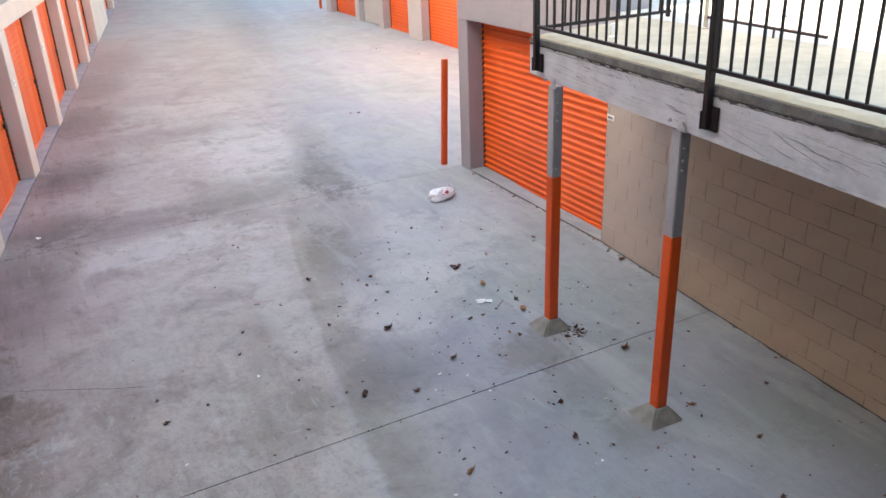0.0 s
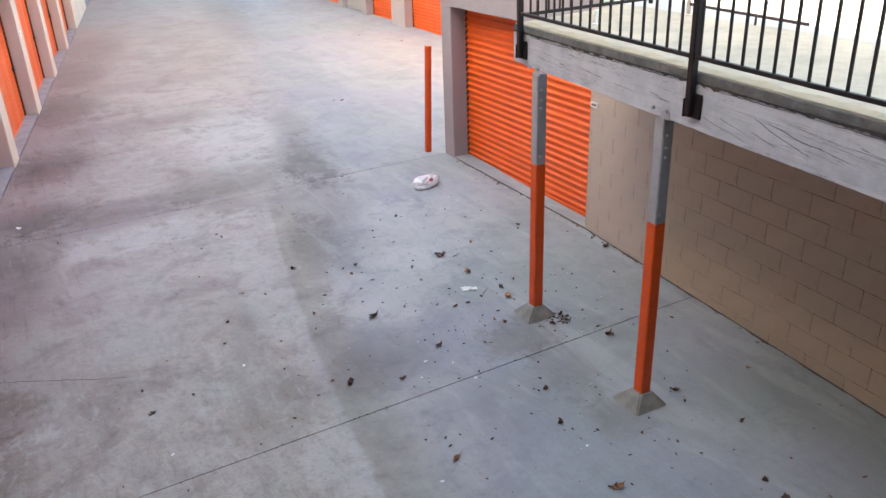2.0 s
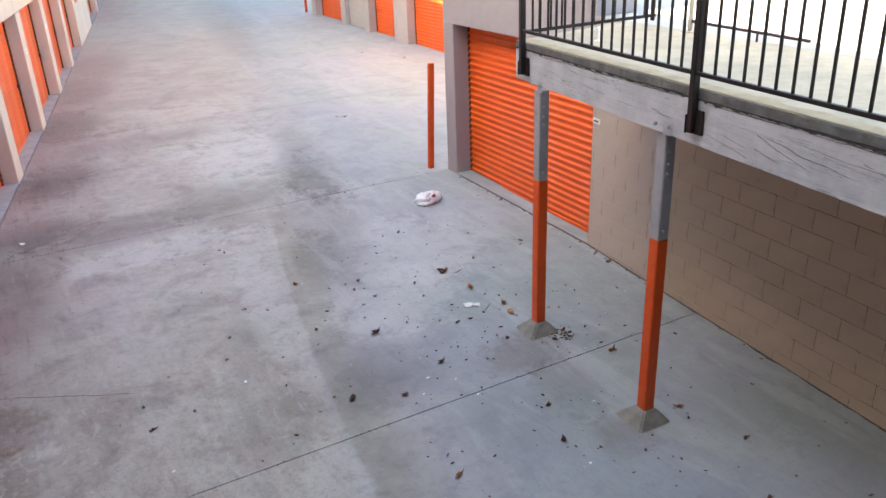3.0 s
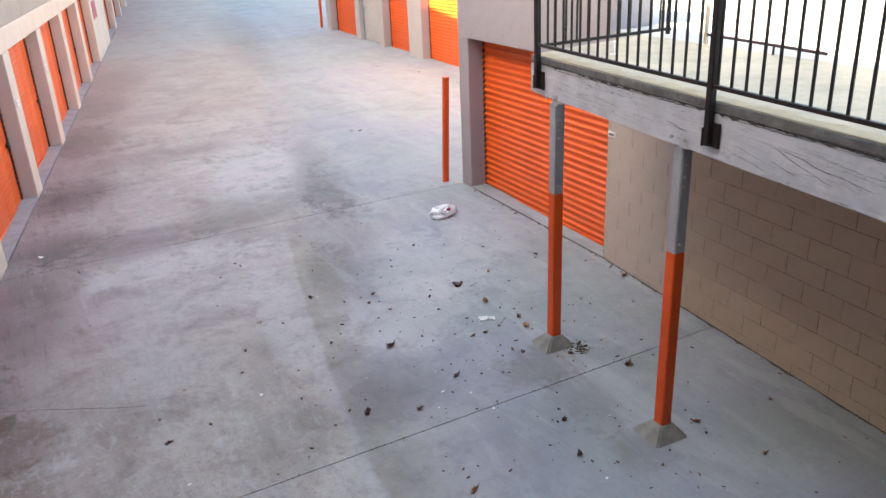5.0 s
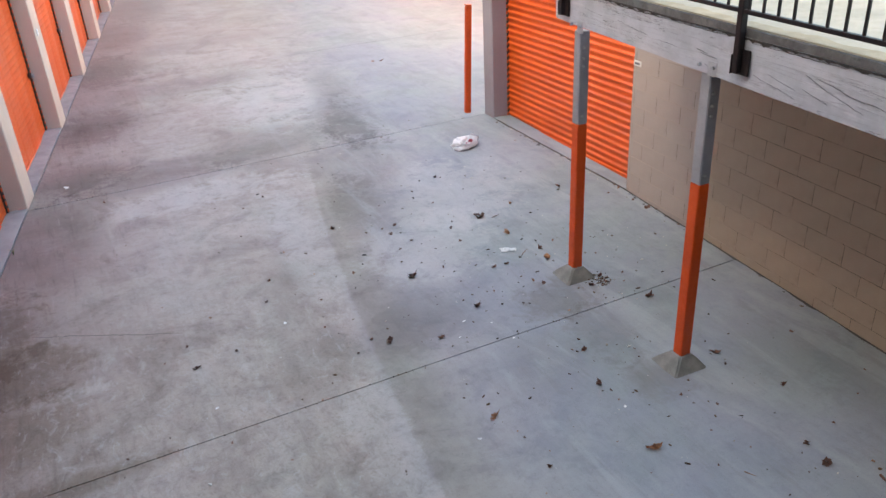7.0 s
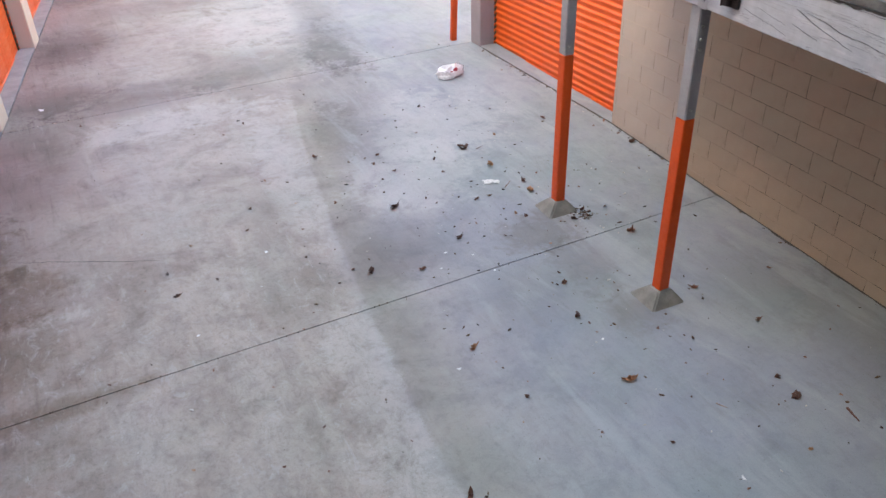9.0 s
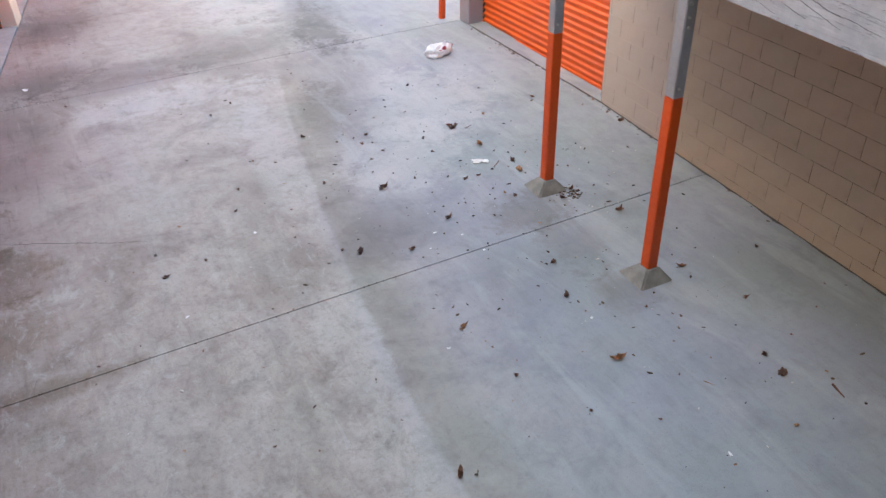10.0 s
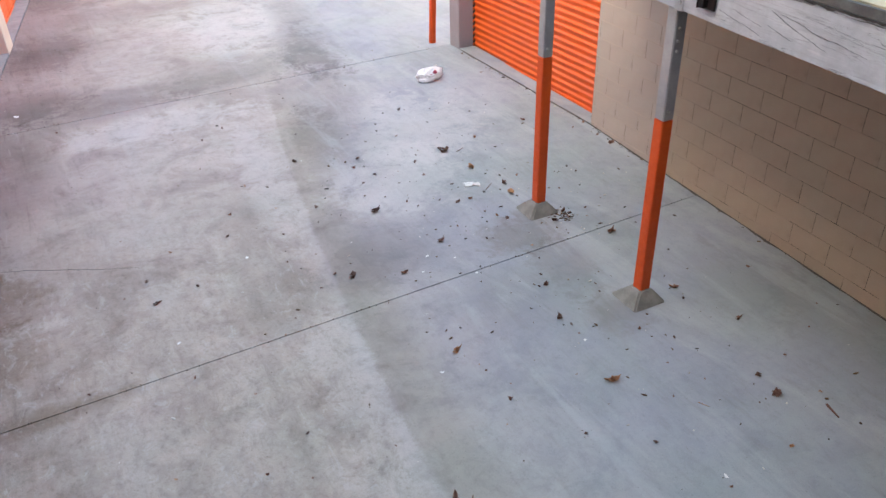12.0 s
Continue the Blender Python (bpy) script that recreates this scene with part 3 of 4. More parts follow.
prism(bm, [(near_edge[0].x, near_edge[0].y), (near_edge[1].x, near_edge[1].y), (4.0, -40.0), (70.0, -40.0), (70.0, 9.89), (6.31, 9.89), (6.31, 6.8)], lambda x, y: deck_z(max(y, -4.0)) - 0.09, lambda x, y: deck_z(max(y, -4.0)) + 0.002)
tagged(part("pavement", bm, YARD), "pale concrete yard in full sun above the block wall", "yard", kind="structure")
roll_up_door(frame_at((6.045, 9.93), (-0.014, -1), gz(6.85) + 0.004) , 3.08, 2.26, "orange corrugated roll-up door, closed, in a deep recess", "door under the walkway", latch=False, depth=0.9)
wall_plate(frame_at(WALL_A, WALL_B - WALL_A, 1.69) @ pose(0.085, -0.004, 0), 0.13, 0.06, PLATE, "small white plate beside the roll-up door", [(-0.045, 0.045, -0.012, 0.012)])

# ---- far building across the wide part of the drive ----
FX = 10.12
wall_far = tagged(new("wall_far"), "pale storage building with orange doors", "building", kind="structure")
part("lintel_band", box(B(), (FX, 12.0, 2.75), (FX + 0.6, 27.3, 3.4), 0.012), FAR_PAINT, wall_far)
part("upper_wall", box(B(), (FX + 0.06, 12.0, 3.403), (FX + 0.6, 27.1, 6.0)), FAR_PAINT, wall_far)
part("back_wall", box(B(), (FX + 0.45, 12.0, 0.0), (FX + 0.6, 27.1, 2.747)), FAR_PAINT, wall_far)
for y0, y1 in ((13.0, 13.9), (16.0, 16.9), (19.85, 20.68), (22.37, 22.72), (24.15, 24.5), (26.7, 27.1)):
    part("pillar", box(B(), (FX, y0, 0.2), (FX + 0.447, y1, 2.747), 0.012), FAR_PAINT, wall_far)
part("return_wall", box(B(), (FX + 0.602, 27.11, 0.3), (22.0, 27.4, 6.0)), FAR_PAINT, wall_far)
for y0, y1 in ((13.9, 16.0), (16.9, 19.85), (20.68, 22.37), (24.5, 26.7)):
    roll_up_door(frame_at((FX + 0.26, y1), (0, -1), gz(y0) + 0.01), round(y1 - y0, 2), 2.75 - gz(y0), "orange corrugated roll-up door on the far building", "unit doors on the far building", latch=False)
grey = tagged(new("service_door"), "plain grey steel service door, closed", "door")
grey.matrix_basis = frame_at((FX + 0.14, 24.15), (0, -1), gz(23.3))
part("leaf_panel", box(B(), (0.05, 0.0, 0.02), (1.38, 0.045, 2.12), 0.004), GREY_DOOR, grey)
for x0, x1, z1 in ((0.0, 0.048, 2.17), (1.382, 1.43, 2.17)):
    part("jamb", box(B(), (x0, -0.02, 0.0), (x1, 0.3, z1), 0.003), LILAC, grey)
part("head", box(B(), (0.049, -0.02, 2.123), (1.381, 0.3, 2.30), 0.003), LILAC, grey)
for z in (0.3, 1.1, 1.85):
    part("hinge", tube(B(), (1.36, -0.008, z), (1.36, -0.008, z + 0.12), 0.012), STEEL, grey)
part("lever_handle", box(B(), (0.12, -0.05, 1.0), (0.24, -0.002, 1.03), 0.006), STEEL, grey)

# plain unseen walls added around the camera to block sky and bounced light
part("wall_behind", box(B(), (-6.0, -2.3, -0.6), (4.9, -2.0, 8.6)), BROWN_WALL)
tagged(bpy.data.objects["wall_behind"], "unseen dark brown wall added to block light from behind", "wall", kind="structure")

# slanted just out of view, added to keep light off the near floor
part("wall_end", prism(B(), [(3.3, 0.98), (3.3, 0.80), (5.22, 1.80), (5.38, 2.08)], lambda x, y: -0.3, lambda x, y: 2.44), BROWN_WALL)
tagged(bpy.data.objects["wall_end"], "unseen dark brown wall added to darken the space under the walkway", "wall", kind="structure")

# unseen landing added under the camera, shaped to shade the near drive and wall
part("landing", prism(B(), [(-2.6, -1.995), (3.1, -1.995), (3.52, 1.50), (3.3, 1.50), (0.9, 0.28), (-2.6, 0.28)], lambda x, y: 2.66, lambda x, y: 2.86), DECK_TOP)
tagged(bpy.data.objects["landing"], "unseen cream concrete landing, added to shade the near drive", "walkway", kind="structure")

# ---- walkway: beam, slab, posts ----
beam_dir = (BEAM_B - BEAM_A).normalized()
m_beam = frame_at(BEAM_A, beam_dir)              # x towards the camera end, y towards the wall
beam_len = (BEAM_B - BEAM_A).length
bm = B()
steps = 40
ring = []
for i in range(steps + 1):
    x = beam_len * i / steps
    j = [0.002 * (noise.noise((x * 2.3, k * 3.1, 0.7))) for k in range(4)]
    ring.append([bm.verts.new(p) for p in ((x, 0.0 + j[0], BEAM_LOW + j[1]), (x, 0.14, BEAM_LOW + j[1]), (x, 0.14, BEAM_TOP + 0.009 * x), (x, 0.0 + j[2], BEAM_TOP + 0.009 * x + j[3] * 1.2))])
for a, b in zip(ring, ring[1:]):
    for k in range(4):
        bm.faces.new((a[k], a[(k + 1) % 4], b[(k + 1) % 4], b[k]))
bm.faces.new(ring[0])
bm.faces.new(list(reversed(ring[-1])))
bmesh.ops.bevel(bm, geom=[e for e in bm.edges if abs(e.verts[0].co.x - e.verts[1].co.x) > 0.05], offset=0.008, segments=2, affect="EDGES")
beam = tagged(part("timber_beam", bm, TIMBER), "weathered, cracked, grey-white painted timber beam under the walkway", "beam")
beam.matrix_basis = m_beam


def split(x0, z0, length, slope, thick, seed):
    """A jagged open split along the face of the beam."""
    rg = random.Random(seed)
    bm = B()
    k = max(6, int(length / 0.035))
    rows = []
    for i in range(k + 1):
        t = i / k
        w = 0.55 * thick * math.sin(math.pi * min(max(t, 0.03), 0.97)) * rg.uniform(0.35, 1.25)
        x, z = x0 + length * t, z0 + slope * length * t + rg.uniform(-0.003, 0.003)
        rows.append([bm.verts.new((x, d, z + e)) for d, e in ((-0.0028, w / 2), (-0.0028, -w / 2), (0.004, -w / 2), (0.004, w / 2))])
    for p, q in zip(rows, rows[1:]):
        for j in range(4):
            bm.faces.new((p[j], p[(j + 1) % 4], q[(j + 1) % 4], q[j]))
    bm.faces.new(rows[0])
    bm.faces.new(list(reversed(rows[-1])))
    part("split", bm, SPLIT, beam, "dark open split in the timber")


for args in ((0.35, 2.758, 0.55, 0.004, 0.007, 1), (0.80, 2.767, 1.0, 0.010, 0.014, 2), (1.78, 2.778, 0.62, 0.012, 0.011, 3), (2.6, 2.784, 0.75, 0.012, 0.008, 4),
             (2.05, 2.645, 0.13, -0.10, 0.009, 7), (2.1, 2.625, 0.18, -0.04, 0.004, 8), (3.45, 2.793, 0.9, 0.010, 0.008, 16)):
    split(*args)

def wavy_split(x0, z0, length, slope, wave, thick, seed):
    """A long crack that follows the wavy grain."""
    rg = random.Random(seed)
    bm = B()
    k = max(8, int(length / 0.02))
    rows = []
    for i in range(k + 1):
        t = i / k
        w = 0.42 * thick * math.sin(math.pi * min(max(t, 0.03), 0.97)) * rg.choice((0.15, 0.4, 0.9, 1.3))
        x = x0 + length * t
        z = z0 + slope * length * t + wave * noise.noise((x * 5.0, seed, 0.3)) + rg.uniform(-0.0015, 0.0015)
        rows.append([bm.verts.new((x, d, z + e)) for d, e in ((-0.0026, w / 2), (-0.0026, -w / 2), (0.004, -w / 2), (0.004, w / 2))])
    for p, q in zip(rows, rows[1:]):
        for j in range(4):
            bm.faces.new((p[j], p[(j + 1) % 4], q[(j + 1) % 4], q[j]))
    bm.faces.new(rows[0])
    bm.faces.new(list(reversed(rows[-1])))
    part("split", bm, SPLIT, beam, "dark open split in the timber")


for args in ((2.62, 2.60, 0.40, -0.18, 0.012, 0.004, 33), (2.75, 2.63, 0.25, -0.15, 0.012, 0.003, 34), (3.06, 2.69, 0.44, -0.24, 0.012, 0.005, 35), (3.14, 2.70, 0.36, -0.16, 0.012, 0.004, 36),
             (3.35, 2.66, 0.4, -0.08, 0.015, 0.005, 37), (3.05, 2.61, 0.2, -0.18, 0.01, 0.004, 38), (1.05, 2.652, 0.42, -0.05, 0.015, 0.004, 31), (0.5, 2.66, 0.3, -0.02, 0.015, 0.003, 32),
             (1.62, 2.62, 0.25, -0.04, 0.01, 0.003, 40), (3.9, 2.70, 0.6, -0.06, 0.015, 0.004, 41)):
    wavy_split(*args)
# ragged dark strip coloured as the shadow gap between beam and slab
bm = B()
k_seam, rows = 420, []
for i in range(k_seam + 1):
    x = beam_len * i / k_seam
    top = BEAM_TOP + 0.009 * x + 0.012
    w = max(0.003, 0.010 + 0.012 * noise.noise((x * 2.1, 3.0, 1.0)) + 0.014 * noise.noise((x * 12.0, 1.0, 5.0)) + 0.014 * noise.noise((x * 31.0, 1.0, 5.0)))
    rows.append([bm.verts.new((x, d, z)) for d, z in ((-0.004, top), (-0.004, top - w), (0.010, top - w), (0.010, top))])
for p, q in zip(rows, rows[1:]):
    for j in range(4):
        bm.faces.new((p[j], p[(j + 1) % 4], q[(j + 1) % 4], q[j]))
bm.faces.new(rows[0])
bm.faces.new(list(reversed(rows[-1])))
part("rotten_seam", bm, SPLIT, beam, "ragged dark strip for the shadow gap between beam and slab")

deck = tagged(new("walkway"), "cream concrete walkway slab with a rough dark edge", "walkway", kind="structure")
wall_dir = (WALL_B - WALL_A).normalized()
far_in = WALL_A + wall_dir * 0.55 - Vector((0.006, 0, 0))
near_in = WALL_A + wall_dir * (wall_len - 2.0) - Vector((0.006, 0, 0))
a, b = m_beam @ Vector((-0.02, 0.012, 0)), m_beam @ Vector((beam_len, 0.012, 0))
bm = B()
ragged = [b.lerp(a, k / 120) + Vector((noise.noise((k * 0.31, 2, 0)) * 0.012, 0, 0)) for k in range(121)]
prism(bm, [(far_in.x, far_in.y), (near_in.x, near_in.y)] + [(p.x, p.y) for p in ragged], lambda x, y: deck_z(y) - 0.054 + 0.008 * noise.noise((x * 5, y * 5, 4)), lambda x, y: deck_z(y) - 0.004)
part("slab_edge", bm, DECK_EDGE, deck, "rough dark slab edge")
a, b = m_beam @ Vector((-0.02, 0.030, 0)), m_beam @ Vector((beam_len, 0.030, 0))
part("deck_surface", prism(B(), [(a.x, a.y), (far_in.x, far_in.y), (near_in.x, near_in.y), (b.x, b.y)], lambda x, y: deck_z(y) - 0.0035, lambda x, y: deck_z(y) + 0.004), DECK_TOP, deck)
bm = B()
inner_rim = [m_beam @ Vector((-0.015 + beam_len * k / 160, 0.145 + 0.05 * noise.noise((k * 0.23, 7, 1)) + 0.03 * noise.noise((k * 0.9, 3, 1)), 0)) for k in range(161)]
outer_rim = [m_beam @ Vector((-0.015, 0.033, 0)), m_beam @ Vector((beam_len, 0.033, 0))]
prism(bm, [(p.x, p.y) for p in inner_rim] + [(outer_rim[1].x, outer_rim[1].y), (outer_rim[0].x, outer_rim[0].y)], lambda x, y: deck_z(y) + 0.003, lambda x, y: deck_z(y) + 0.0065)
# unseen pale sheet added below the slab to bounce light onto the wall
a, b = m_beam @ Vector((0.0, 0.142, 0)), m_beam @ Vector((beam_len, 0.142, 0))
part("soffit", prism(B(), [(a.x, a.y), (far_in.x, far_in.y), (near_in.x, near_in.y), (b.x, b.y)], lambda x, y: deck_z(y) - 0.078, lambda x, y: deck_z(y) - 0.066), CREAM, deck, "unseen pale underside of the walkway, added to bounce light")
part("weathered_rim", bm, DECK_LIP, deck, "yellowed, weathered rim of the slab")


def walkway_post(x, y, painted, label):
    g = gz(y)
    post = tagged(new("support_post"), label, "post", "posts under the walkway")
    post.matrix_basis = frame_at((x, y), (beam_dir.x * 0.3, beam_dir.y, 0), g)
    r = 0.049
    part("painted_shaft", box(B(), (-r, -r, 0.07), (r, r, painted), 0.006, segments=2), ORANGE_POST, post, "orange painted lower part")
    part("bare_shaft", box(B(), (-r + 0.001, -r + 0.001, painted + 0.0005), (r - 0.001, r - 0.001, BEAM_LOW - g - 0.004), 0.006, segments=2), GREY_POST, post, "grey painted upper part")
    bm = B()
    low = [bm.verts.new((sx * 0.168 - 0.015 + 0.012 * noise.noise((x + sx, y + sy, 1)), sy * 0.168 - 0.01 + 0.012 * noise.noise((x + sx, y + sy, 5)), -0.01)) for sx, sy in ((-1, -1), (1, -1), (1, 1), (-1, 1))]
    top = [bm.verts.new((sx * 0.058, sy * 0.058, 0.118)) for sx, sy in ((-1, -1), (1, -1), (1, 1), (-1, 1))]
    bm.faces.new(top)
    bm.faces.new(list(reversed(low)))
    for i in range(4):
        bm.faces.new((low[i], low[(i + 1) % 4], top[(i + 1) % 4], top[i]))
    bmesh.ops.bevel(bm, geom=list(bm.edges), offset=0.012, segments=2, affect="EDGES")
    bmesh.ops.subdivide_edges(bm, edges=list(bm.edges), cuts=1, use_grid_fill=True)
    for v in bm.verts:
        v.co += Vector((noise.noise(v.co * 14 + Vector((x, y, 0))), noise.noise(v.co * 15), noise.noise(v.co * 13))) * 0.005
    part("footing", bm, FOOTING, post, "chipped concrete pyramid footing")
    plate_top = BEAM_LOW - g
    plate = part("cap_plate", box(B(), (0.045, -0.0835, plate_top - 0.004), (0.125, -0.079, plate_top + 0.09), 0.002), BRACKET_PAINT, post, "bolted cap plate painted like the beam")
    for bx in (-0.03, 0.10):
        part("bolt", tube(B(), (bx, -0.10, plate_top + 0.055), (bx, -0.08, plate_top + 0.055), 0.013, 6), GREY_POST, plate)
    for bz in (2.36 - g, 2.27 - g, 2.20 - g, 1.76 - g):
        part("bolt", tube(B(), (r - 0.002, -0.015, bz), (r + 0.014, -0.015, bz), 0.011, 6), STEEL, post)
    for k in range(6):
        part("weld_lump", box(B(), (-r - 0.004, -0.03 + 0.004 * k, 0.12 + 0.035 * k), (-r + 0.004, -0.012 + 0.004 * k, 0.135 + 0.035 * k), 0.003), ORANGE_POST, post)
    return post


walkway_post(3.975, 3.90, 1.60, "square steel post, orange below and grey above, on a concrete footing")
walkway_post(4.075, 5.50, 1.56, "square orange and grey steel post, leaves caught at its footing")


def bollard(x, y, height, lean):
    ob = tagged(new("bollard"), "slim orange steel bollard standing in the concrete", "bollard", "orange bollards")
    ob.matrix_basis = pose(x, y, gz(y), 0, lean, 0)
    part("pipe", box(B(), (-0.042, -0.042, -0.02), (0.042, 0.042, height), 0.012, segments=3), ORANGE_POST, ob)
    part("cap", box(B(), (-0.044, -0.044, height + 0.0005), (0.044, 0.044, height + 0.012), 0.004), ORANGE_POST, ob)


bollard(5.58, 10.39, 1.60, 2.6)
bollard(10.13, 27.7, 1.5, 0.6)


# ---- railings ----
def baluster_mesh(height):
    return mesh_of("baluster", box(B(), (-0.008, -0.008, 0), (0.008, 0.008, height), 0.002), BLACK)


BAL = baluster_mesh(1.0)


def railing(m, length, posts, pitch, label, brackets=True, start=0.0):
    rail = tagged(new("railing"), label, "railing")
    rail.matrix_basis = m
    start = posts[0] if brackets else start
    part("bottom_rail", box(B(), (start, -0.014, 0.065), (length, 0.014, 0.093), 0.003), BLACK, rail)
    part("top_rail", box(B(), (start, -0.02, 1.04), (length, 0.02, 1.07), 0.004), BLACK, rail)
    for p in posts:
        post = part("rail_post", box(B(), (p - 0.024, -0.024, -0.305 if brackets else 0.03), (p + (0.024 if brackets else -0.004), 0.024, 1.075), 0.004), BLACK, rail)
        if brackets:
            part("bracket", box(B(), (p - 0.034, 0.012, -0.315), (p + 0.085, 0.031, -0.155), 0.004), BLACK, post, "black steel side bracket")
            part("bracket_cheek", box(B(), (p - 0.032, -0.030, -0.31), (p - 0.0245, 0.011, -0.19), 0.002), BLACK, post)
    bays = list(zip(posts, posts[1:] + (length,))) if brackets else [(start, length)]
    for a, b in bays:
        x = a + (pitch * 1.42 if a == posts[0] else 0.052 if brackets else pitch)
        while x < b - 0.04:
            part("baluster", BAL, BLACK, rail, m=pose(x, 0, 0.08))
            x += pitch if a == posts[0] else pitch * 0.935
    return rail


railing(m_beam @ pose(0, -0.034, DECK + 0.012, 0, -0.52, 0), beam_len, (0.185, 2.515, 4.845), 0.1332, "black steel walkway railing with square balusters and side brackets")
end = m_beam @ Vector((0.16, 0.0, 0))
railing(frame_at((end.x + 0.03, end.y + 0.0), (1, 0.0), DECK - 0.005), 1.52, (1.50,), 0.133, "black steel end railing across the walkway", brackets=False)

# low pipe rail, post and stay at the yard's edge
m_edge = frame_at(WALL_A, wall_dir)
pipes = tagged(new("pipe_rail"), "dark red pipe rail at the walkway's inner edge", "rail")
pipes.matrix_basis = m_edge
part("run", tube(B(), (1.52, -0.045, 2.935), (2.83, -0.045, 2.925), 0.014), DARK_RED, pipes)
for x in (1.60, 2.30):
    part("foot", tube(B(), (x, -0.045, deck_z(6.83 - x) + 0.002), (x, -0.045, 2.935), 0.010), DARK_RED, pipes)
stake = tagged(new("pipe_post"), "slim tan pipe post at the walkway's inner edge", "post")
stake.matrix_basis = m_edge
part("pipe", tube(B(), (1.49, -0.04, deck_z(5.34) + 0.002), (1.49, -0.04, 3.9), 0.022, 14), PIPE, stake)
part("base_plate", box(B(), (1.43, -0.10, deck_z(5.34) + 0.003), (1.55, 0.02, deck_z(5.34) + 0.012), 0.003), PIPE, stake)
part("stay", tube(B(), (1.49, -0.04, 3.76), (2.55, -0.05, 2.93), 0.006), STEEL, stake, "thin grey stay rod")

# ---- plastic bag ----
def plastic_bag(m):
    bag = tagged(new("plastic_bag"), "crumpled white plastic carrier bag with a red print on the concrete", "bag")
    bag.matrix_basis = m
    bm = B()
    bmesh.ops.create_icosphere(bm, subdivisions=5, radius=1.0)
    for v in bm.verts:
        p = v.co.copy()
        fold = abs(noise.noise(p * 1.7 + Vector((3, 0, 0)))) * 0.42 + abs(noise.noise(p * 4.1)) * 0.20 + abs(noise.noise(p * 9.0)) * 0.07
        pull = max(0.0, p.x) ** 4 * 0.35 + max(0.0, -p.x + 0.2 * p.y) ** 6 * 0.12
        v.co = Vector((p.x * (0.19 + 0.13 * pull), p.y * 0.13, max(p.z, -0.42) * 0.095 + 0.042)) * (1.2 - fold)
        v.co.z = max(v.co.z, 0.001)
    part("body", bm, BAG, bag, smooth=True)
    for side in (-1, 1):
        bm = B()
        steps = 14
        path = []
        for k in range(steps + 1):
            a = math.pi * k / steps
            path.append(Vector((0.15 + 0.10 * math.sin(a), side * 0.05 + 0.035 * math.cos(a), 0.045 + 0.045 * math.sin(a * 1.3) + 0.01 * side)))
        for k, p in enumerate(path):
            w = 0.013 + 0.006 * math.sin(5 * k)
            row = [bm.verts.new(p + Vector((0, 0, w))), bm.verts.new(p + Vector((0.004, 0.004, -w)))]
            if k:
                bm.faces.new((last[0], last[1], row[1], row[0]))
            last = row
        bmesh.ops.solidify(bm, geom=list(bm.faces), thickness=0.003)
        part("handle", bm, BAG, bag)
    for px_, py_, pz_, r in ((0.01, -0.105, 0.10, 0.040), (-0.06, -0.10, 0.085, 0.020), (0.07, -0.09, 0.08, 0.016)):
        bm = B()
        bmesh.ops.create_uvsphere(bm, u_segments=14, v_segments=8, radius=1.0)
        for v in bm.verts:
            v.co = Vector((px_ + v.co.x * r * (1 + 0.3 * noise.noise(v.co * 3)), py_ + v.co.y * 0.02, pz_ + v.co.z * r * 0.9))
        part("print", bm, RED, bag, "faded red print")
    return bag


plastic_bag(pose(4.83, 9.13, gz(9.13) + 0.0, 0, 0, 20))

# scrap of paper
bm = B()
bmesh.ops.create_grid(bm, x_segments=14, y_segments=9, size=1.0)
for v in bm.verts:
    p = v.co.copy()
    q = 1.0 + 0.45 * noise.noise((p.x * 1.3, p.y * 1.3, 9))
    v.co = Vector((p.x * 0.075 * q, p.y * 0.042 * q, 0.016 + 0.02 * abs(noise.noise((p.x * 2.4, p.y * 2.4, 3))) - 0.008 * abs(p.x)))
bmesh.ops.solidify(bm, geom=list(bm.faces), thickness=0.0015)
low = min(v.co.z for v in bm.verts)
for v in bm.verts:
    v.co.z -= low
tagged(part("paper_scrap", bm, PLATE, m=pose(3.78, 6.28, gz(6.28), 0, 0, -25)), "crumpled scrap of white paper on the concrete", "litter")


# ---- fallen leaves ----
def leaf_mesh(seed):
    rng = random.Random(seed)
    bm = B()
    for k in range(rng.choice((2, 2, 3, 4))):
        lobes, turn = rng.choice((5, 5, 7)), rng.uniform(0, 6.28)
        size = rng.uniform(0.045, 0.075)
        centre = Vector((rng.uniform(-0.03, 0.03), rng.uniform(-0.03, 0.03), 0.012 + 0.012 * k))
        curl = rng.uniform(5.0, 14.0)
        mid = bm.verts.new(centre)
        rim = []
        for i in range(lobes * 2):
            a = turn + math.pi * i / lobes
            r = size * ((1.0 if i % 2 == 0 else 0.74) * rng.uniform(0.65, 1.1))
            p = Vector((r * math.cos(a), r * math.sin(a) * 0.75, 0))
            p.z = curl * p.x * p.x + 0.5 * curl * p.y * p.y * rng.uniform(0.2, 1.6) + size * rng.uniform(-0.18, 0.30)
            rim.append(bm.verts.new(centre + p))
        for i in range(len(rim)):
            bm.faces.new((mid, rim[i], rim[(i + 1) % len(rim)]))
    bmesh.ops.solidify(bm, geom=list(bm.faces), thickness=0.002)
    low = min(v.co.z for v in bm.verts)
    for v in bm.verts:
        v.co.z -= low
    return mesh_of("fallen_leaf", bm, LEAF)


LEAVES = [leaf_mesh(s) for s in range(9)]
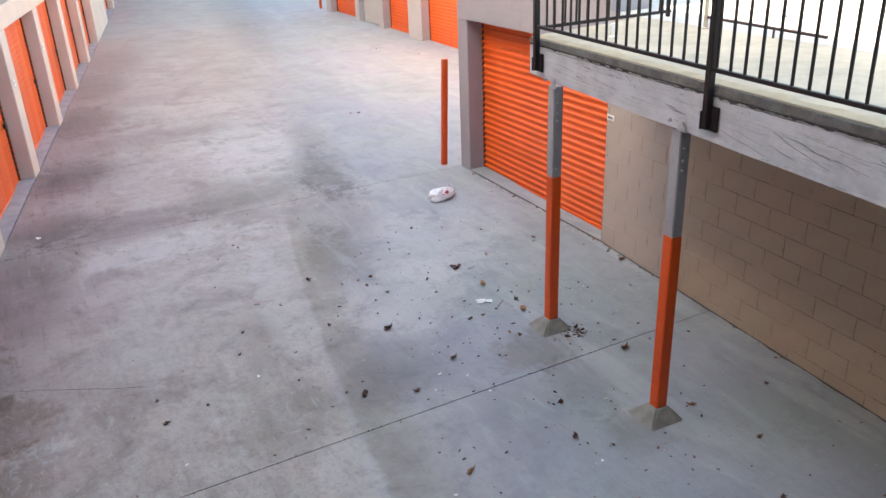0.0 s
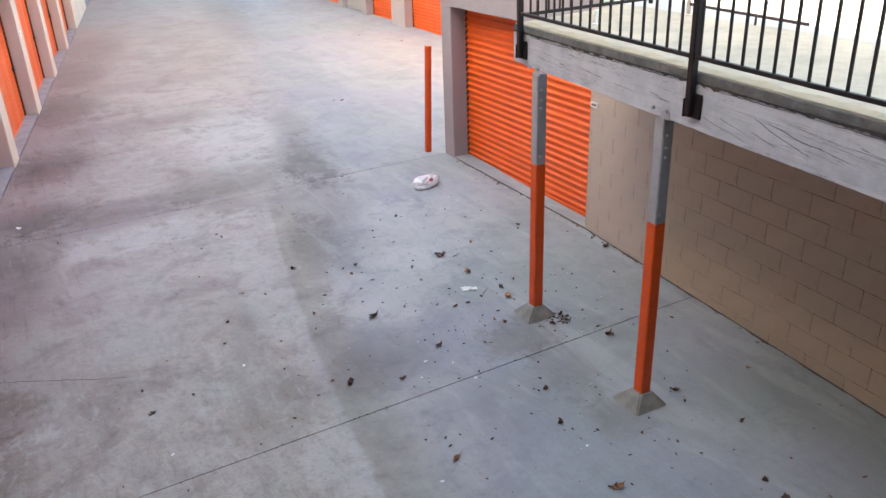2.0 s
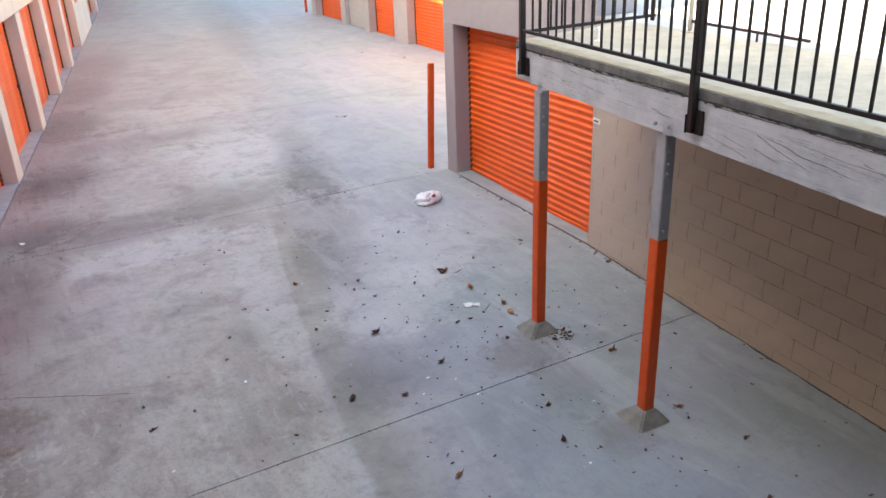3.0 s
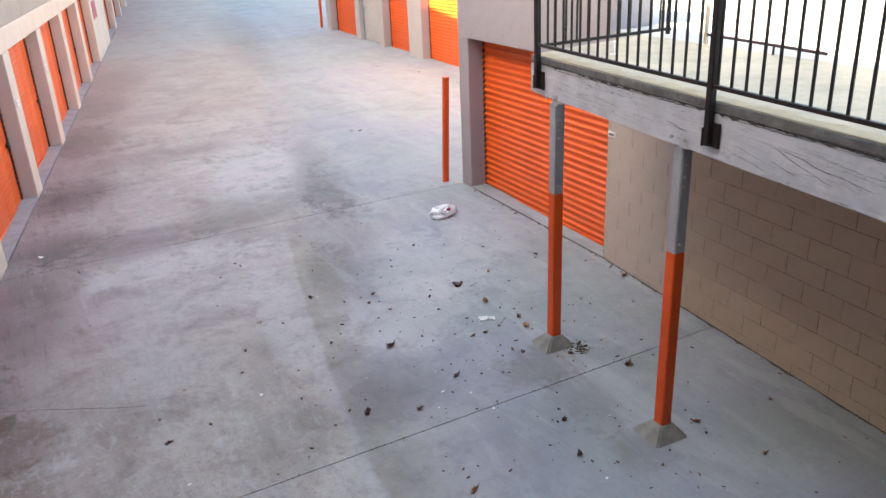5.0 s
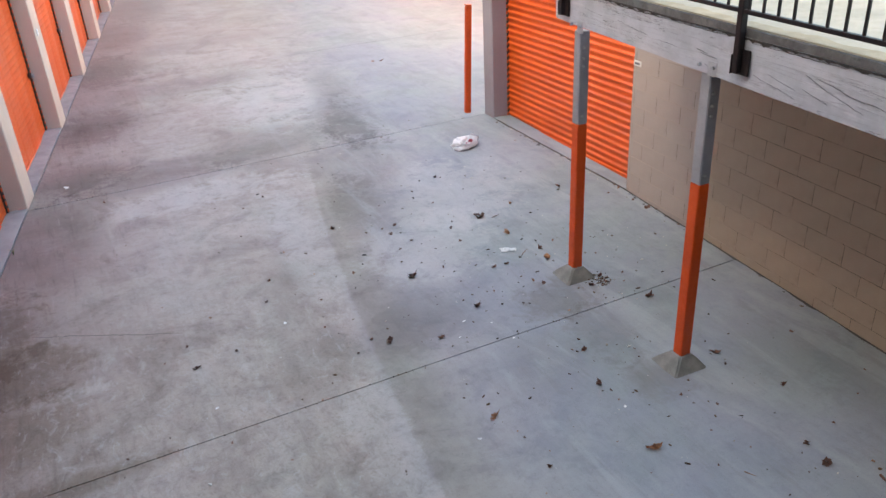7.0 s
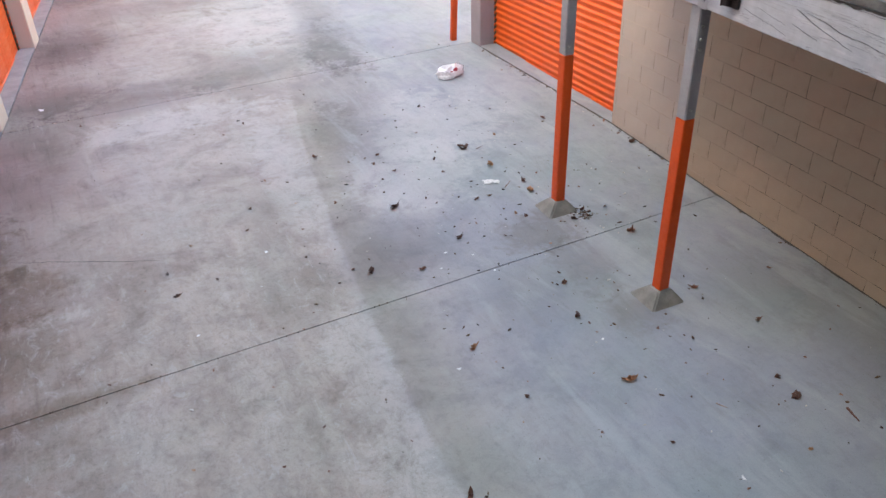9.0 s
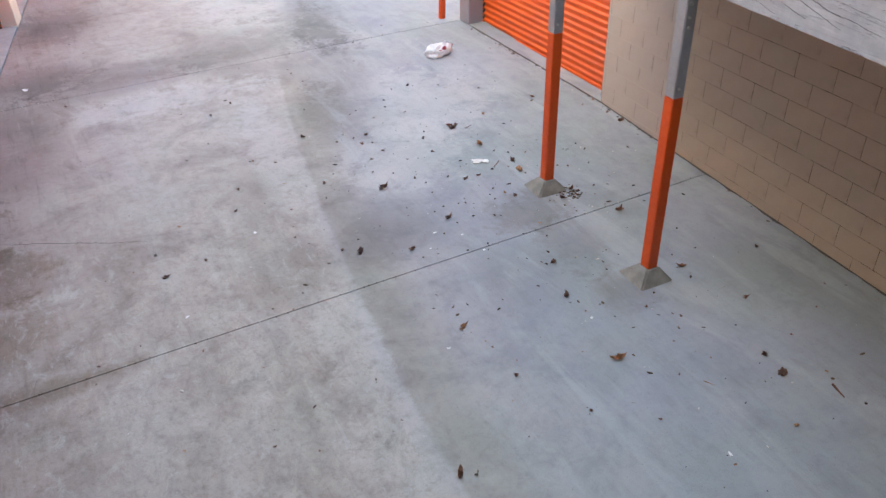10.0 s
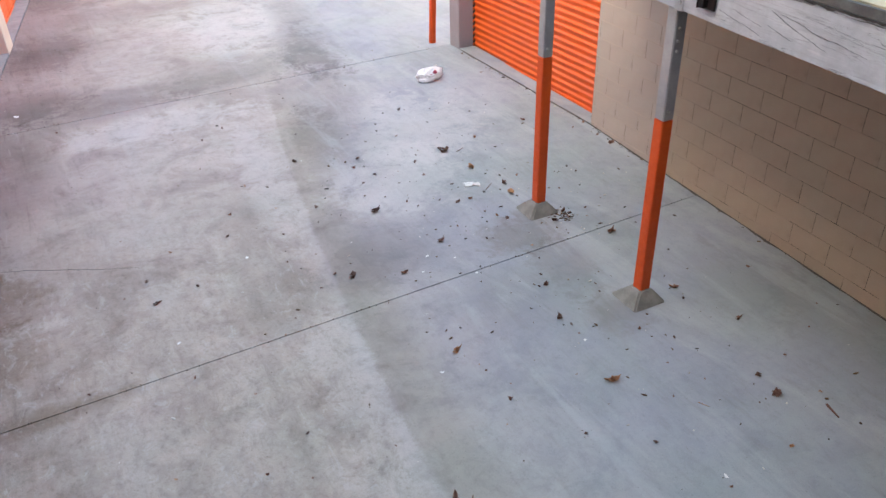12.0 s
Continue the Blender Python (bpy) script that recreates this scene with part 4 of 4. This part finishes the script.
WHOLE_LEAVES = [(3.91, 7.11, 0.85), (3.13, 3.24, 0.83), (2.68, 6.3, 0.82), (4.04, 2.53, 0.81), (4.05, 5.93, 0.79), (5.64, 6.29, 0.79),
    (2.04, 5.39, 0.72), (3.25, 4.03, 0.7), (5.5, 14, 0.7), (3.97, 6.61, 0.67), (1.61, 2.89, 0.67), (2.97, 5.5, 0.65), (3.41, 4.44, 0.61),
    (2.32, 4.1, 0.61), (9.2, 18.3, 0.6), (8.6, 19.6, 0.6), (2.46, 5.21, 0.59), (3.63, 6.03, 0.59), (4.43, 4.82, 0.59), (4.32, 3.87, 0.59),
    (2.38, 7.72, 0.55), (3.73, 5.52, 0.54), (4.11, 5.26, 0.54), (5.15, 7.35, 0.53), (3.47, 6.04, 0.52), (2.87, 7.26, 0.5), (7.9, 21.9, 0.5),
    (5.65, 13.9, 0.5), (4.27, 5.36, 0.5), (4.25, 5.24, 0.45), (4.30, 5.30, 0.4)]
CURLED_LEAVES = [(0.47, 5.88, 0.49), (3, 7.43, 0.48), (3.51, 7.03, 0.47), (2.21, 6.68, 0.46), (1.29, 6.6, 0.45), (4.09, 6.13, 0.45),
    (5.73, 6.91, 0.45), (4, 8.39, 0.45), (5.66, 6.55, 0.44), (4.47, 3.3, 0.42), (4.09, 2.74, 0.39), (1.94, 9, 0.38), (2.39, 3.46, 0.38),
    (0.45, 6.24, 0.37), (4.4, 7.23, 0.36), (1.64, 8.8, 0.34), (5.09, 3.76, 0.34), (3.74, 2.15, 0.34), (0.19, 9.91, 0.33), (3.46, 6.72, 0.33),
    (3.63, 7.73, 0.33), (1.92, 5.51, 0.32), (3.27, 3.9, 0.32), (3.01, 7, 0.3), (1.73, 7.47, 0.3), (3.67, 5.62, 0.3), (5.54, 6.86, 0.3),
    (5.55, 8.95, 0.3)]
SMALL_LEAVES = [(2.83, 6.89, 0.29), (4.3, 6.21, 0.29), (3.24, 5.64, 0.29), (-0.21, 5.01, 0.29), (1.42, 6.98, 0.28), (3.04, 6.31, 0.28),
    (4.5, 5.3, 0.28), (4.34, 2.4, 0.27), (4.52, 5.75, 0.26), (3, 2.63, 0.26), (1.02, 3.87, 0.26), (1.86, 6.86, 0.25), (5.16, 3.1, 0.25),
    (3.7, 3.59, 0.25), (0.75, 6.6, 0.24), (1.75, 6.36, 0.24), (4.42, 5.17, 0.24), (0.5, 4.81, 0.24), (3.66, 5.01, 0.23), (4.43, 2.8, 0.23),
    (1.25, 4.94, 0.22), (0.39, 7.02, 0.22), (0.83, 5.95, 0.22), (2.37, 4.34, 0.22), (3.86, 3.37, 0.22), (3.26, 3.79, 0.22), (1.74, 5.38, 0.21),
    (2.65, 2.92, 0.21), (3.15, 2.11, 0.21), (0.15, 3.92, 0.21), (0.91, 3.5, 0.21), (1.62, 5.9, 0.2)]
LEAF_BITS = [(0.24, 6.08, 0.19), (4.86, 2.93, 0.19), (3.61, 3.18, 0.19), (1.4, 5.1, 0.18), (2.4, 3.79, 0.18), (0.84, 4.42, 0.18), (3.72, 2.91, 0.17),
    (2.23, 3.26, 0.17), (0.67, 3.67, 0.17), (2.48, 3.58, 0.16), (3.4, 2.89, 0.16), (3.88, 2.54, 0.16), (1.49, 3.47, 0.15), (2.39, 3.87, 0.14),
    (2.95, 3.42, 0.14), (2.96, 3.06, 0.13)]
rng = random.Random(11)
for i, (x, y, k) in enumerate(WHOLE_LEAVES + CURLED_LEAVES + SMALL_LEAVES + LEAF_BITS):
    ob = new("fallen_leaf", LEAVES[i % len(LEAVES)])
    ob.matrix_basis = pose(x, y, gz(y), 0, 0, rng.uniform(0, 360)) @ Matrix.Diagonal((k, k * rng.uniform(0.7, 1.0), k, 1))
    tagged(ob, "dry curled brown leaf on the concrete" if k >= 0.3 else "small crumbled piece of dry brown leaf", "leaf", "fallen leaves")


def stick(a, b, radius, label):
    bm = B()
    a, b = Vector((*a, gz(a[1]) + radius)), Vector((*b, gz(b[1]) + radius))
    side = (b - a).cross(Vector((0, 0, 1))).normalized()
    pts = [a.lerp(b, k / 6) + side * 0.25 * radius * noise.noise((k * 1.7, a.x * 9, 2)) for k in range(7)]
    for k, (p, q) in enumerate(zip(pts, pts[1:])):
        tube(bm, p, q, radius * (1.0 - 0.09 * k), 7)
    tagged(part("twig", bm, LEAF), label, "twig")


stick((4.26, 2.29), (4.225, 2.165), 0.009, "short brown broken stick on the concrete")
stick((3.51, 2.76), (3.545, 2.69), 0.003, "thin dark twig lying on the concrete")
stick((3.86, 6.12), (3.97, 6.20), 0.004, "thin dark twig lying on the concrete")
stick((4.03, 7.02), (4.14, 7.06), 0.004, "thin dark twig lying on the concrete")


def paper_bit(x, y, r, seed):
    rg = random.Random(seed)
    bm = B()
    rim = [bm.verts.new((r * rg.uniform(0.6, 1.2) * math.cos(a), 0.6 * r * rg.uniform(0.6, 1.2) * math.sin(a), rg.uniform(0.002, 0.008))) for a in [k * math.pi / 4 for k in range(8)]]
    bm.faces.new(rim)
    bmesh.ops.solidify(bm, geom=list(bm.faces), thickness=0.0015)
    low = min(v.co.z for v in bm.verts)
    for v in bm.verts:
        v.co.z -= low
    tagged(part("paper_bit", bm, PLATE, m=pose(x, y, gz(y), 0, 0, rg.uniform(0, 180))), "tiny torn bit of white paper on the concrete", "litter", "bits of white litter")


for k, (x, y, r) in enumerate(((1.33, 6.16, 0.025), (0.5, 5.27, 0.022), (3.19, 2.19, 0.022), (3.25, 3.70, 0.018), (2.11, 3.94, 0.02), (-0.18, 10.69, 0.05), (2.75, 5.35, 0.02), (2.95, 5.2, 0.016), (3.0, 4.9, 0.02), (2.6, 5.15, 0.014))):
    paper_bit(x, y, r, k)

# weed in the joint by the units
weed = tagged(new("weed"), "small yellow-green weed growing from the joint", "plant")
WX, WY = -0.85, 9.0
weed.matrix_basis = pose(WX, WY, gz(WY))
rg = random.Random(21)
for k in range(9):
    a, lean, h = rg.uniform(0, 6.28), rg.uniform(0.03, 0.10), rg.uniform(0.05, 0.12)
    bm = B()
    side = Vector((-math.sin(a), math.cos(a), 0))
    rows = []
    for i in range(5):
        t = i / 4
        p = Vector((math.cos(a) * lean * t * t, math.sin(a) * lean * t * t, h * (t - 0.25 * t * t)))
        w = 0.006 * (1 - 0.9 * t)
        rows.append([bm.verts.new(p + side * w), bm.verts.new(p - side * w)])
    for p, q in zip(rows, rows[1:]):
        bm.faces.new((p[0], p[1], q[1], q[0]))
    bmesh.ops.solidify(bm, geom=list(bm.faces), thickness=0.001)
    part("blade", bm, WEED, weed)

# short capped pipe stub on the walkway
stub = tagged(new("pipe_stub"), "short white capped pipe stub on the walkway", "pipe")
stub.matrix_basis = pose(4.69, 5.51, deck_z(5.51) + 0.004)
part("stub", tube(B(), (0, 0, 0), (0, 0, 0.10), 0.012, 12), PLATE, stub)
part("flange", tube(B(), (0, 0, 0.0), (0, 0, 0.008), 0.035, 14), PLATE, stub)
part("cap", tube(B(), (-0.025, 0, 0.105), (0.025, 0, 0.115), 0.012, 10), PLATE, stub)

# crumbs of leaf and grit
bm = B()
rng = random.Random(5)


def crumb(x, y, s):
    a = rng.uniform(0, 6.28)
    m = pose(x, y, gz(y) + s * 0.2, 0, 0, math.degrees(a)) @ Matrix.Diagonal((s * rng.uniform(0.8, 2.4), s * rng.uniform(0.5, 1.0), s * 0.5, 1))
    bmesh.ops.create_icosphere(bm, subdivisions=1, radius=0.5, matrix=m)


for i in range(330):
    x, y = rng.gauss(3.6, 1.0), rng.gauss(5.6, 1.9)
    if x < 5.4 and y > 1.6 and not (abs(x - 4.0) < 0.2 and abs(y - 3.96) < 0.2) and not (abs(x - 4.13) < 0.2 and abs(y - 5.55) < 0.2):
        crumb(x, y, rng.choice((0.008, 0.012, 0.016, 0.024)))
for i in range(120):
    crumb(rng.uniform(-0.4, 5.3), rng.uniform(2.0, 14.0), rng.choice((0.007, 0.010, 0.014)))
for i in range(150):
    y = rng.choice((rng.uniform(2.0, 9.8), rng.gauss(6.4, 0.5), rng.gauss(8.9, 0.4)))
    edge = 5.77 if y > 6.83 else 5.78 - 0.0757 * (6.83 - y)
    crumb(edge - abs(rng.gauss(0.0, 0.035)) - 0.004, y, rng.choice((0.005, 0.007, 0.010, 0.014, 0.026)))
for i in range(60):
    crumb(rng.gauss(4.22, 0.05), rng.gauss(5.30, 0.07), rng.choice((0.010, 0.016, 0.024)))
for yj in (4.93, 10.17):
    for i in range(75):
        x = rng.choice((rng.uniform(-1.2, 0.6), rng.uniform(3.0, 5.5), rng.uniform(-0.5, 5.3)))
        crumb(x, yj + rng.gauss(0, 0.008), rng.choice((0.006, 0.009, 0.013)))
foot = [(wall_x(t) - 0.008, t) for t in [1.1 + 0.045 * k for k in range(195)]]
dirt_line = B()
back = [(x + 0.006, y) for x, y in foot]
front = [(x - max(0.002, 0.010 + 0.020 * noise.noise((y * 3.1, 4, 2)) + 0.012 * noise.noise((y * 11.0, 1, 2))), y) for x, y in foot]
prism(dirt_line, back + front[::-1], lambda x, y: gz(y) - 0.004, lambda x, y: gz(y) + 0.004)
part("dirt_line", dirt_line, JOINT_DARK, drive, "dark dirt gathered along the wall foot")
tagged(part("leaf_litter", bm, LITTER), "scattered crumbs of dry leaf and grit", "litter", kind="stuff")

# ---- blocks of the walls ----
BL, BH = 0.4064, 0.2032


def block_mesh(w, mat):
    return mesh_of("block", box(B(), (0.0028, 0.0, 0.0026), (w - 0.0028, 0.09, BH - 0.0026), 0.0010), mat)


OLD = {w: block_mesh(BL * w, BLOCK) for w in (0.1, 0.5, 0.6, 1.0)}
LIT_BLOCKS = {w: block_mesh(BL * w, BLOCK_LIT) for w in (0.1, 0.5, 0.6, 1.0)}
course = 0
z = -0.219
while z < DECK - 0.11 - BH:
    x, first = 0.002, True
    while x < 6.6:
        w = (0.1 if course % 2 else 0.6) if first else 0.5 if course % 2 == 0 and 1.0 < x < 1.4 else 1.0
        # blocks up to the post get the copy coloured for brighter light
        part("block", (LIT_BLOCKS if x < 1.1 else OLD)[w], BLOCK, wall_right, m=m_wall @ pose(x, 0, z))
        x += w * BL
        first = False
    z += BH
    course += 1
top_course = part("top_course", box(B(), (0.002, 0.0, z + 0.0035), (wall_len, 0.09, DECK - 0.112), 0.003), BLOCK, wall_right)
top_course.matrix_basis = m_wall


def pale_block(w):
    return mesh_of("block", box(B(), (0.0015, 0.0, 0.0015), (w - 0.0015, 0.03, BH - 0.0015), 0.001), LILAC)


PFULL, PHALF = pale_block(BL), pale_block(BL / 2)
m_face = frame_at((5.78, 10.2), (0, -1))
z, course = 2.43, 0
while z < 3.5:
    x, first = 0.0, course % 2
    while x < 3.37 - BL / 2:
        part("block", PHALF if first else PFULL, LILAC, wall_right, m=m_face @ pose(x, 0, z))
        x += BL / 2 if first else BL
        first = False
    z += BH
    course += 1
part("high_wall", box(B(), (5.78, 6.83, z + 0.002), (5.783, 10.2, RTOP)), LILAC, wall_right)
